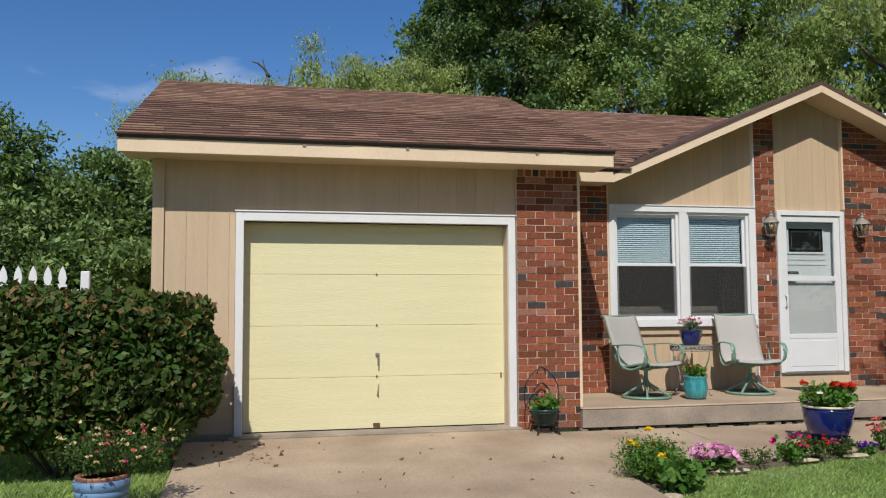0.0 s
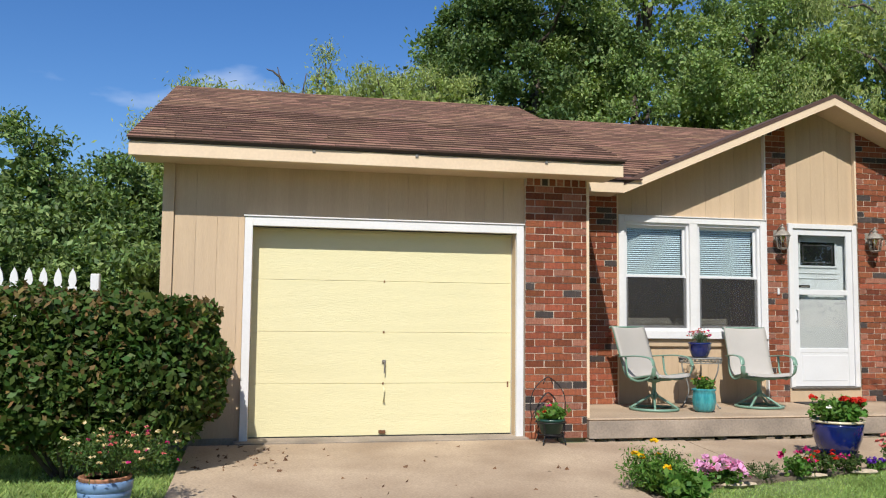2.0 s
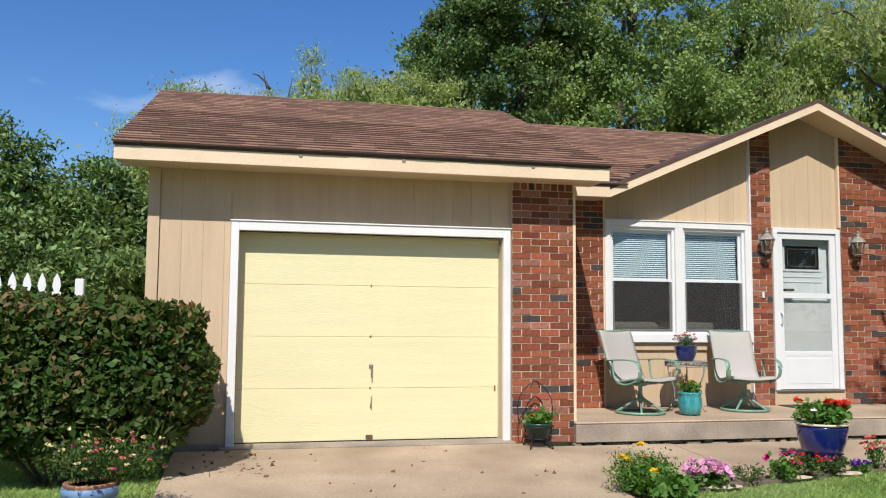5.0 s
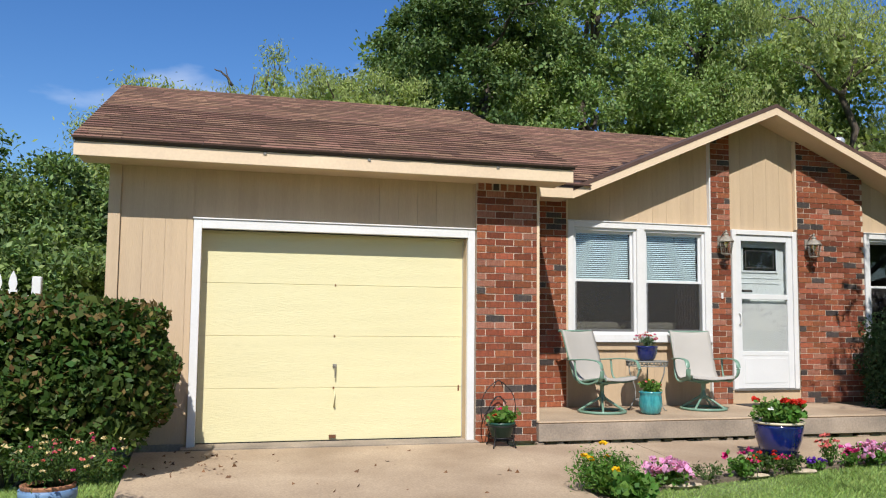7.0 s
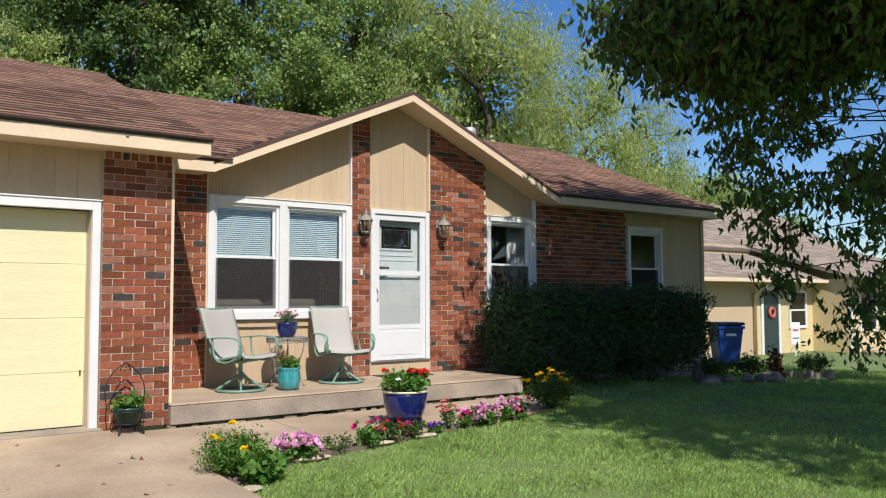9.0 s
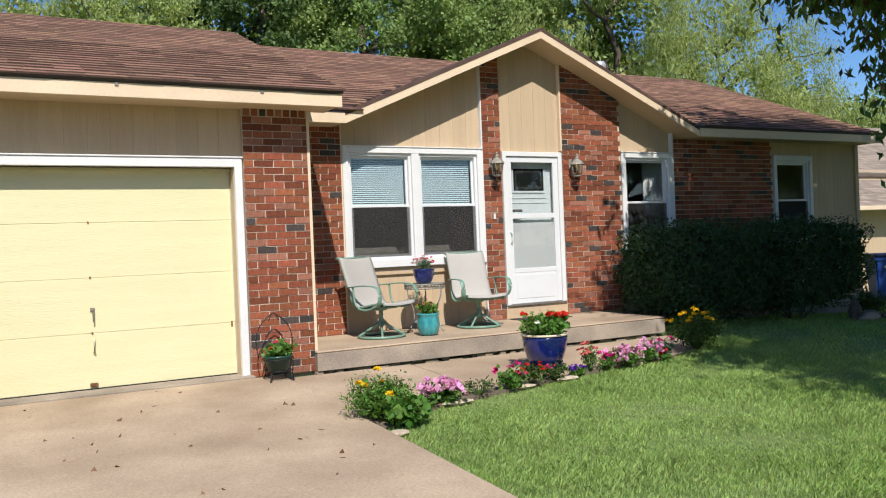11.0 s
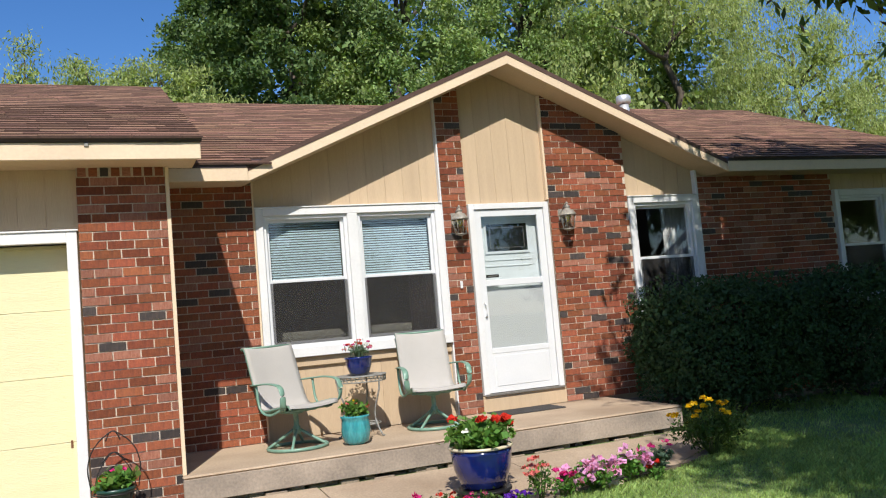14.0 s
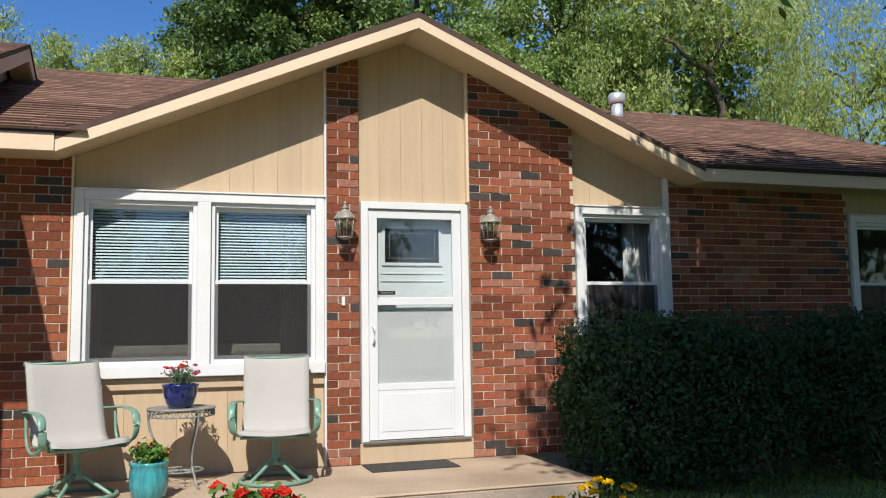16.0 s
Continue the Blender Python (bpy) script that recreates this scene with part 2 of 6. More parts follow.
def tube(bm, pts, r, n=8, r1=None, flat=1.0):
    """A round bar along points, tapering from r to r1."""
    pts = [Vector(p) for p in pts]
    r1 = r if r1 is None else r1
    rings = []
    for i, p in enumerate(pts):
        d = (pts[min(i + 1, len(pts) - 1)] - pts[max(i - 1, 0)]).normalized()
        u = d.cross(Vector((0, 0, 1)))
        u = d.cross(Vector((0, 1, 0))) if u.length < 0.1 else u
        u.normalize()
        w = d.cross(u)
        rr = r + (r1 - r) * i / max(len(pts) - 1, 1)
        rings.append([bm.verts.new(p + rr * (math.cos(2 * math.pi * k / n) * u + flat * math.sin(2 * math.pi * k / n) * w)) for k in range(n)])
    for a, b in zip(rings, rings[1:]):
        for k in range(n):
            bm.faces.new((a[k], a[(k + 1) % n], b[(k + 1) % n], b[k])).smooth = True
    bm.faces.new(rings[0][::-1]), bm.faces.new(rings[-1])
    return bm


def ring(bm, c, radius, r, n=32, k=8):
    loop = []
    for i in range(n):
        a = 2 * math.pi * i / n
        loop.append([bm.verts.new((c[0] + (radius + r * math.cos(2 * math.pi * j / k)) * math.cos(a), c[1] + (radius + r * math.cos(2 * math.pi * j / k)) * math.sin(a), c[2] + r * math.sin(2 * math.pi * j / k))) for j in range(k)])
    for i in range(n):
        for j in range(k):
            bm.faces.new((loop[i][j], loop[(i + 1) % n][j], loop[(i + 1) % n][(j + 1) % k], loop[i][(j + 1) % k])).smooth = True
    return bm


def part(name, bm, material, parent=None, label="", at=None):
    me = bpy.data.meshes.new(name)
    bmesh.ops.recalc_face_normals(bm, faces=bm.faces)
    bm.to_mesh(me)
    bm.free()
    me.materials.append(material)
    ob = new(name, me)
    ob.parent = parent
    if at is not None:
        ob.matrix_basis = at
    return tagged(ob, label)


def piece(name, me, parent, x, y, z, rot=(0, 0, 0), s=(1, 1, 1)):
    ob = new(name, me)
    ob.parent = parent
    ob.location, ob.rotation_euler, ob.scale = (x, y, z), rot, s
    return ob


def thing(name, label, category, at=None, group="", kind=""):
    ob = new(name)
    ob.empty_display_size = 0.2
    if at is not None:
        ob.matrix_basis = at
    return tagged(ob, label, category, group, kind)


def setting(name, bm, material, label, category):
    return tagged(part(name, bm, material), label, category, kind="structure")


def mesh_of(bm, name, material):
    me = bpy.data.meshes.new(name)
    bm.to_mesh(me)
    bm.free()
    me.materials.append(material)
    return me


def sheet(name, verts, faces, mats, index=None, parent=None, smooth=False):
    """One mesh of many small faces, all with the same number of corners."""
    verts, faces = np.asarray(verts, dtype=np.float32), np.asarray(faces, dtype=np.int32)
    me = bpy.data.meshes.new(name)
    k = faces.shape[1]
    me.vertices.add(len(verts)), me.loops.add(faces.size), me.polygons.add(len(faces))
    me.vertices.foreach_set("co", verts.ravel())
    me.loops.foreach_set("vertex_index", faces.ravel())
    me.polygons.foreach_set("loop_start", np.arange(0, faces.size, k, dtype=np.int32))
    for m in mats:
        me.materials.append(m)
    if index is not None:
        me.polygons.foreach_set("material_index", np.asarray(index, dtype=np.int32))
    if smooth:
        me.polygons.foreach_set("use_smooth", np.ones(len(faces), dtype=bool))
    me.update(calc_edges=True)
    ob = new(name, me)
    ob.parent = parent
    return ob


def leaves(name, centres, size, mats, parent=None, wide=0.5, droop=0.0, up=0.4, seed=1, share=None, out=None, outw=0.0):
    """Pointed leaves, each bent along its rib, at the centres; share: the part of them in each material."""
    g = np.random.default_rng(seed)
    c = np.asarray(centres, dtype=np.float64)
    n = len(c)
    d = g.normal(size=(n, 3))
    d[:, 2] -= droop * 2.0
    d /= np.linalg.norm(d, axis=1)[:, None]
    nr = g.normal(size=(n, 3))
    nr[:, 2] += up * 3
    if out is not None:
        nr += np.asarray(out) * outw * 3
    s = np.cross(d, nr)
    s /= np.linalg.norm(s, axis=1)[:, None] + 1e-9
    nn = np.cross(s, d)
    ln = size * g.uniform(0.65, 1.25, (n, 1))
    w = ln * wide * 0.5
    v = np.stack([c - d * ln * 0.5, c + s * w - nn * w * 0.15, c + d * ln * 0.5 - nn * ln * 0.12, c - s * w - nn * w * 0.15], axis=1)
    f = np.arange(4 * n).reshape(n, 4)
    idx = None if share is None else g.choice(len(mats), n, p=share)
    return sheet(name, v.reshape(-1, 3), f, mats, idx, parent)


def ground_z(x, y):
    return -0.05 + 0.052 * np.minimum(y, 0.0) - np.clip(0.035 * (np.asarray(x) - 9.0), 0.0, 0.4)

# ---- plan: x along the front, y into the house, z up from the garage sill ----
WY = 1.325                     # face of the recessed house wall
PORCH = 0.183                  # top of the porch slab
G_EAVE, G_RIDGE = (-0.465, 2.837), (3.55, 4.39)
H_EAVE, H_RIDGE = (0.875, 2.885), (5.40, 4.69)
APEX_X, APEX_Z, RAKE_Z = 7.28, 4.12, 2.869
GABLE = (4.38, 10.16)
G_LEFT, G_RIGHT, H_RIGHT = -1.055, 3.81, 14.56   # roof ends


def gable_z(x):
    """Under side of the gable roof over the house front."""
    return APEX_Z - 0.135 - (APEX_Z - RAKE_Z) / (APEX_X - GABLE[0]) * abs(x - APEX_X)


# ground: one sheet, falling gently towards the street
xs = np.concatenate([np.linspace(-300, -12, 14), np.linspace(-10, 26, 73), np.linspace(28, 300, 14)])
ys = np.concatenate([np.linspace(-300, -16, 12), np.linspace(-15, 12, 55), np.linspace(14, 400, 14)])
gx, gy = np.meshgrid(xs, ys)
gz = np.where(gy > -10, ground_z(gx, gy), ground_z(gx, -10.0)) - 0.02
nx, ny = len(xs), len(ys)
quads = [(j * nx + i, j * nx + i + 1, (j + 1) * nx + i + 1, (j + 1) * nx + i) for j in range(ny - 1) for i in range(nx - 1)]
tagged(sheet("ground", np.stack([gx, gy, gz], -1).reshape(-1, 3), quads, [GROUND], smooth=True), "gently falling lawn ground under green grass", "ground", kind="structure")


def slab(name, poly, thick, material, label, category, lift=0.0):
    """A concrete slab that follows the ground."""
    bm = bmesh.new()
    prism(bm, poly, "z", -thick, 0)
    bmesh.ops.subdivide_edges(bm, edges=list(bm.edges), cuts=2, use_grid_fill=True)
    for v in bm.verts:
        v.co.z += float(ground_z(v.co.x, v.co.y)) + lift + 0.012
    return setting(name, bm, material, label, category)


slab("driveway", [(-0.46, -0.16), (-0.46, -15.0), (3.14, -15.0), (3.14, -0.16)], 0.12, CONCRETE, "buff stained concrete driveway slab before the garage", "driveway", 0.035)
slab("driveway_apron", [(-0.05, 0.16), (-0.05, -0.15), (2.88, -0.15), (2.88, 0.16)], 0.1, CONCRETE_P, "narrow grey concrete sill strip under the garage door", "driveway", 0.043)
slab("pavement", [(3.155, -0.13), (3.155, -2.0), (3.8, -1.80), (4.60, -1.66), (4.60, -0.13)], 0.12, CONCRETE, "buff concrete front walk slab beside the flower bed", "walk", -0.010)
slab("pavement_2", [(4.615, -0.16), (4.615, -1.66), (6.30, -1.45), (6.30, -0.16)], 0.12, CONCRETE, "buff concrete front walk slab below the porch", "walk", -0.012)
slab("pavement_3", [(6.315, -0.16), (6.315, -1.45), (7.35, -1.28), (7.85, -0.98), (8.22, -0.62), (8.34, -0.16)], 0.12, CONCRETE, "buff concrete front walk slab at the porch end", "walk", -0.016)

# porch slab with a rough broken lower edge
bm = bmesh.new()
box(bm, 3.545, 8.36, -0.112, 1.30, -0.028, PORCH - 0.026, bevel=0.006)
setting("porch", bm, CONCRETE_P, "weathered grey concrete porch slab with stained edge", "porch")
setting("porch_top", boxes((3.540, 8.365, -0.118, 1.30, PORCH - 0.025, PORCH), bevel=0.012), CONCRETE, "buff trowelled top layer of the concrete porch", "porch")
bm = bmesh.new()
g = random.Random(4)
for i in range(46):
    x = 3.56 + i * 0.104 + g.uniform(-0.05, 0.05)
    y = -0.01 + g.uniform(-0.03, 0.04)
    if g.random() < 0.1:
        continue
    s = g.uniform(0.03, 0.10)
    box(bm, x, x + 2 * s, y - 0.06, y + 0.3, -0.16, -0.030 - g.uniform(0.0, 0.03), bevel=0.008)
setting("porch_footing", bm, STONE, "dark crumbled footing and soil under the porch", "porch")


def wall_with(name, x0, x1, z0, z1, y0, y1, holes, material, label):
    """A wall with openings right through it."""
    bm = bmesh.new()
    cuts = sorted({x0, x1, *[h[0] for h in holes], *[h[1] for h in holes]})
    for a, b in zip(cuts, cuts[1:]):
        here = [h for h in holes if h[0] <= a + 1e-6 and h[1] >= b - 1e-6]
        z = z0
        for h in sorted(here, key=lambda q: q[2]):
            if h[2] > z:
                box(bm, a, b, y0, y1, z, h[2])
            z = h[3]
        if z < z1:
            box(bm, a, b, y0, y1, z, z1)
    return setting(name, bm, material, label, "wall")


# openings: x0, x1, z0, z1
WIN_A, WIN_B, WIN_C = (4.56, 6.45, 1.05, 2.445), (9.02, 9.895, 1.05, 2.445), (12.32, 13.16, 1.05, 2.445)
DOOR = (6.90, 7.79, 0.37, 2.42)
GDOOR = (0.08, 2.78, 0.0, 2.10)

wall_garage = wall_with("wall_garage_front", -0.765, 3.54, -0.10, 2.78, 0.03, 0.15, [GDOOR], TAN, "tan grooved wood siding wall of the garage")
wall_house = wall_with("wall_house_front", 3.54, 14.5, -0.10, 2.78, WY + 0.04, WY + 0.16, [WIN_A, WIN_B, WIN_C, DOOR], TAN, "tan painted house front wall with brick panels")
bm = bmesh.new()
prism(bm, [(GABLE[0], 2.78), (GABLE[1], 2.78), (GABLE[1], gable_z(GABLE[1]) + 0.05), (APEX_X, APEX_Z - 0.10), (GABLE[0], gable_z(GABLE[0]) + 0.05)], "y", WY + 0.04, WY + 0.16)
setting("wall_house_gable", bm, TAN, "tan painted gable wall over the entrance", "wall")
setting("wall_garage_left", boxes((-0.765, -0.645, 0.15, 7.3, -0.10, 2.78)), TAN, "tan wood side wall of the garage", "wall")
setting("wall_garage_right", boxes((3.42, 3.54, 0.15, WY + 0.03, -0.10, 2.78)), TAN, "tan return wall between garage and porch", "wall")
bm = bmesh.new()
prism(bm, [(-0.1, 2.78), (7.2, 2.78), (3.55, 4.28)], "x", 3.44, 3.54)
prism(bm, [(-0.1, 2.78), (7.2, 2.78), (3.55, 4.28)], "x", -0.765, -0.665)
setting("wall_garage_gables", bm, TAN, "tan gable ends of the garage roof", "wall")
setting("wall_back", boxes((-0.765, 14.5, 9.5, 9.62, -0.10, 2.78)), TAN, "plain tan back wall of the house", "wall")
setting("wall_house_right", boxes((14.38, 14.5, WY + 0.16, 9.5, -0.10, 2.78)), TAN, "tan side wall of the house", "wall")
bm = bmesh.new()
prism(bm, [(1.30, 2.78), (9.6, 2.78), (5.40, 4.50)], "x", 14.40, 14.5)
setting("wall_house_right_gable", bm, TAN, "tan gable end of the house", "wall")
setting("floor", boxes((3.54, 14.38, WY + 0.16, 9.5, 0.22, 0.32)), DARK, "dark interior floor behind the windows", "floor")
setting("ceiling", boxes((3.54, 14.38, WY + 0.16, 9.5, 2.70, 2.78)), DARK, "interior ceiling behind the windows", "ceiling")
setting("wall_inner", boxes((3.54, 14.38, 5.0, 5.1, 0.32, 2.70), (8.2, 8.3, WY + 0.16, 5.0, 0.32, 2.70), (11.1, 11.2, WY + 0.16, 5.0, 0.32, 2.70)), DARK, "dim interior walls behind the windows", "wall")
setting("foundation", boxes((-0.77, -0.02, -0.005, 0.03, -0.12, 0.03), (8.37, 14.51, WY - 0.03, WY + 0.04, -0.5, 0.12)), CONCRETE_P, "grey concrete foundation strip under the siding", "foundation")


# ---- roofs ----
def slope_slab(bm, x0, x1, lo, hi, thick):
    """A roof deck from the eave lo=(y, z) up to the ridge hi."""
    a = math.atan2(hi[1] - lo[1], hi[0] - lo[0])
    oy, oz = math.sin(a) * thick, -math.cos(a) * thick
    return prism(bm, [lo, hi, (hi[0] + oy, hi[1] + oz), (lo[0] + oy, lo[1] + oz)], "x", x0, x1)


bm = bmesh.new()
slope_slab(bm, G_LEFT, G_RIGHT, G_EAVE, G_RIDGE, 0.03)
slope_slab(bm, G_LEFT, G_RIGHT, (7.565, 2.837), G_RIDGE, -0.03)
roof_garage = setting("roof_garage", bm, DRIP, "brown asphalt shingle roof over the garage", "roof")
bm = bmesh.new()
back = H_EAVE[0] + (APEX_Z - H_EAVE[1]) / (H_RIDGE[1] - H_EAVE[1]) * (H_RIDGE[0] - H_EAVE[0])
for poly in ([(3.55, H_EAVE[0]), (GABLE[0], H_EAVE[0]), (APEX_X, back), (APEX_X, H_RIDGE[0]), (3.55, H_RIDGE[0])],
             [(APEX_X, back), (GABLE[1], H_EAVE[0]), (H_RIGHT, H_EAVE[0]), (H_RIGHT, H_RIDGE[0]), (APEX_X, H_RIDGE[0])]):
    rise = (H_RIDGE[1] - H_EAVE[1]) / (H_RIDGE[0] - H_EAVE[0])
    top = [bm.verts.new((x, y, H_EAVE[1] + (y - H_EAVE[0]) * rise)) for x, y in poly]
    low = [bm.verts.new(v.co - Vector((0, 0, 0.035))) for v in top]
    bm.faces.new(top), bm.faces.new(low[::-1])
    for i in range(5):
        bm.faces.new((top[i], low[i], low[(i + 1) % 5], top[(i + 1) % 5]))
slope_slab(bm, 3.55, H_RIGHT, (9.92, 2.885), H_RIDGE, -0.035)
roof_house = setting("roof_house", bm, DRIP, "brown asphalt shingle main roof of the house", "roof")
bm = bmesh.new()
for side in (-1, 1):
    ex = GABLE[0] if side < 0 else GABLE[1]
    top = [bm.verts.new(p) for p in ((ex, 0.89, RAKE_Z), (APEX_X, 0.89, APEX_Z), (APEX_X, back, APEX_Z), (ex, 0.93, RAKE_Z))]
    low = [bm.verts.new(v.co - Vector((0, 0, 0.05))) for v in top]
    bm.faces.new(top), bm.faces.new(low[::-1])
    for i in range(4):
        bm.faces.new((top[i], low[i], low[(i + 1) % 4], top[(i + 1) % 4]))
roof_gable = setting("roof_gable", bm, SHINGLE_EDGE, "brown shingle gable roof over the entrance", "roof")

# fascias, soffits and rake boards
bm = boxes((G_LEFT + 0.005, G_RIGHT - 0.01, -0.44, -0.415, 2.675, 2.808), bevel=0.004)
setting("fascia_garage", bm, FASCIA, "cream painted fascia board along the garage eave", "fascia")
bm = boxes((G_LEFT + 0.03, G_RIGHT - 0.035, -0.415, 0.03, 2.69, 2.705))
setting("soffit_garage", bm, SOFFIT, "tan painted soffit under the garage eave", "soffit")
bm = bmesh.new()
for x0, x1 in ((G_LEFT + 0.005, G_LEFT + 0.03), (G_RIGHT - 0.035, G_RIGHT - 0.01)):
    prism(bm, [(-0.415, 2.675), (-0.415, 2.808), (3.55, 4.345), (7.5, 2.808), (7.5, 2.675), (3.55, 4.21)], "x", x0, x1)
setting("rake_garage", bm, FASCIA, "cream rake boards on the garage gables", "fascia")
bm = bmesh.new()
for x0, x1 in ((G_LEFT + 0.03, -0.77), (3.58, G_RIGHT - 0.035)):
    prism(bm, [(0.031, 2.855), (0.031, 2.87), (3.55, 4.235), (7.0, 2.88), (7.0, 2.865), (3.55, 4.22)], "x", x0, x1)
setting("soffit_garage_rake", bm, SOFFIT, "tan painted soffit under the garage rakes", "soffit")
bm = boxes((3.58, GABLE[0], 0.88, 0.905, 2.725, 2.855), bevel=0.003)
box(bm, GABLE[1], H_RIGHT - 0.01, 0.88, 0.905, 2.725, 2.855)
setting("fascia_house", bm, FASCIA, "cream fascia board along the house eave", "fascia")
bm = boxes((3.55, GABLE[0], 0.905, WY + 0.04, 2.735, 2.75))
box(bm, GABLE[1], H_RIGHT - 0.02, 0.905, WY + 0.04, 2.735, 2.75)
setting("soffit_house", bm, SOFFIT, "tan painted soffit under the house eave", "soffit")
bm = bmesh.new()
for side in (-1, 1):
    ex = GABLE[0] if side < 0 else GABLE[1]
    prism(bm, [(ex, RAKE_Z - 0.145), (ex, RAKE_Z - 0.04), (APEX_X, APEX_Z - 0.04), (APEX_X, APEX_Z - 0.145)], "y", 0.895, 0.92)
rake = setting("rake_gable", bm, FASCIA, "cream rake boards of the entrance gable", "fascia")
bm = bmesh.new()
for side in (-1, 1):
    ex = GABLE[0] if side < 0 else GABLE[1]
    prism(bm, [(ex, RAKE_Z - 0.13), (ex, RAKE_Z - 0.115), (APEX_X, APEX_Z - 0.115), (APEX_X, APEX_Z - 0.13)], "y", 0.92, WY + 0.04)
setting("soffit_gable", bm, SOFFIT, "tan painted soffit under the entrance gable", "soffit")


def brick_panel(name, x0, x1, z0, top, y, label):
    """The mortar bed of a brick panel; its bricks are laid at the end of the file."""
    bm = bmesh.new()
    prism(bm, [(x0, z0), (x1, z0), (x1, top(x1)), (x0, top(x0))], "y", y, y + 0.06)
    return setting(name, bm, MORTAR, label, "wall")


def level(z):
    return lambda x: z


PANELS = []
for name, x0, x1, z0, top, y, soldier, lab in (
        ("wall_brick_pillar", 2.875, 3.545, -0.025, level(2.69), -0.035, True, "red brick pillar with soldier course beside the garage door"),
        ("wall_brick_porch", 3.58, 4.465, PORCH, level(2.735), WY - 0.02, False, "red brick panel with black flashed bricks by the window"),
        ("wall_brick_narrow", 6.535, 6.82, PORCH, gable_z, WY - 0.02, False, "narrow red brick strip between window and door"),
        ("wall_brick_entrance", 7.872, 8.935, PORCH, gable_z, WY - 0.02, False, "red brick panel beside the entrance door"),
        ("wall_brick_shaded", 10.00, 12.20, -0.05, level(2.735), WY - 0.02, False, "red brick panel in tree shade behind the hedge")):
    PANELS.append((brick_panel(name, x0, x1, z0, top, y, lab), x0, x1, z0, top, y, soldier))

# corner boards and thin white edge strips
for x0, x1, y0, y1, z0, z1, m, lab in (
        (-0.785, -0.675, -0.005, 0.03, 0.02, 2.69, TAN, "tan corner board of the garage"),
        (3.547, 3.578, -0.045, 0.02, PORCH, 2.69, FASCIA, "cream corner strip beside the brick pillar"),
        (6.514, 6.533, WY - 0.03, WY + 0.04, PORCH, gable_z(6.52), WHITE, "white strip between window and brick"),
        (7.845, 7.869, WY - 0.025, WY + 0.04, 2.51, gable_z(7.86), FASCIA, "cream strip above the entrance door"),
        (4.467, 4.487, WY - 0.03, WY + 0.04, PORCH, gable_z(4.48), FASCIA, "cream strip beside the brick panel"),
        (9.962, 9.997, WY - 0.03, WY + 0.04, 0.1, gable_z(9.98), WHITE, "white strip beside the bedroom window"),
        (14.42, 14.51, WY - 0.005, WY + 0.04, 0.1, 2.735, TAN, "tan corner board of the house")):
    setting("trim", boxes((x0, x1, y0, y1, z0, z1), bevel=0.003), m, lab, "trim")
setting("trim", boxes((6.825, 7.868, WY - 0.02, WY + 0.04, PORCH, 0.355), bevel=0.003), TAN, "tan kick board under the entrance door", "trim")
setting("trim", boxes((4.49, 6.512, WY - 0.01, WY + 0.035, 0.885, 0.975), bevel=0.003), TAN, "tan rail under the window sill", "trim")

# ---- garage door ----
RUST = mat("rusty_steel", (0.20, 0.085, 0.035), rough=0.8, var=0.4, scale=30)
GREY_METAL = mat("weathered_steel", (0.30, 0.28, 0.25), rough=0.5, metal=0.6, var=0.3, scale=20)
BLACK_METAL = mat("black_iron", (0.02, 0.02, 0.02), rough=0.5, metal=0.4, var=0.2, scale=20)
gdoor = thing("garage_door", "pale yellow painted four-panel garage door, closed", "garage door", pose(0, 0.175, 0))
gdoor["kind"] = "structure"
for i in range(4):
    z0, z1 = 0.012 + i * 0.523, 0.012 + (i + 1) * 0.523 - 0.002
    part("panel", boxes((0.081, 2.779, 0, 0.04, z0, z1), bevel=0.003), YELLOW, gdoor)
handle = part("handle", boxes((1.405, 1.445, -0.012, 0.0, 0.735, 0.775), (1.412, 1.436, -0.045, -0.012, 0.748, 0.764), (1.42, 1.432, -0.05, -0.038, 0.64, 0.764), bevel=0.003), GREY_METAL, gdoor, "worn steel T handle")
part("lift_handle", tube(bmesh.new(), [(1.425, 0, 0.49), (1.425, -0.035, 0.48), (1.425, -0.035, 0.36), (1.425, 0, 0.35)], 0.009), YELLOW, gdoor, "yellow painted lift handle")
part("lift_handle", boxes((1.38, 1.45, -0.02, 0.0, 0.03, 0.065), bevel=0.004), RUST, gdoor, "rusty foot handle at the door's lower edge")
for z in (0.535, 1.06, 1.58):
    part("bolt", boxes((1.41, 1.425, -0.008, 0.0, z - 0.012, z + 0.012), bevel=0.002), RUST, gdoor, "small rusty bolt")
for z in (0.52,):
    part("hinge", boxes((2.735, 2.752, -0.006, 0.0, z - 0.03, z + 0.03), bevel=0.002), RUST, gdoor, "rust-stained hinge end")
part("weather_strip", boxes((0.085, 2.775, -0.004, 0.03, -0.002, 0.012)), BLACK_METAL, gdoor)
part("stop_bead", boxes((0.08, 2.78, -0.03, -0.004, 2.075, 2.10)), YELLOW, gdoor)

setting("garage_trim", boxes((0.0, 0.078, -0.022, 0.03, 0.0, 2.19), (2.782, 2.86, -0.022, 0.03, 0.0, 2.19), (0.078, 2.782, -0.022, 0.03, 2.10, 2.19), bevel=0.004), WHITE, "white painted trim round the garage door", "trim")
setting("garage_jamb", boxes((0.06, 0.0785, 0.031, 0.24, 0.0, 2.10), (2.7815, 2.80, 0.031, 0.24, 0.0, 2.10), (0.06, 2.80, 0.031, 0.24, 2.10, 2.115)), WHITE, "white jamb inside the garage opening", "trim")
setting("garage_trim_cap", boxes((-0.01, 2.87, -0.035, 0.03, 2.19, 2.205), bevel=0.003), WHITE, "white drip cap over the garage door", "trim")


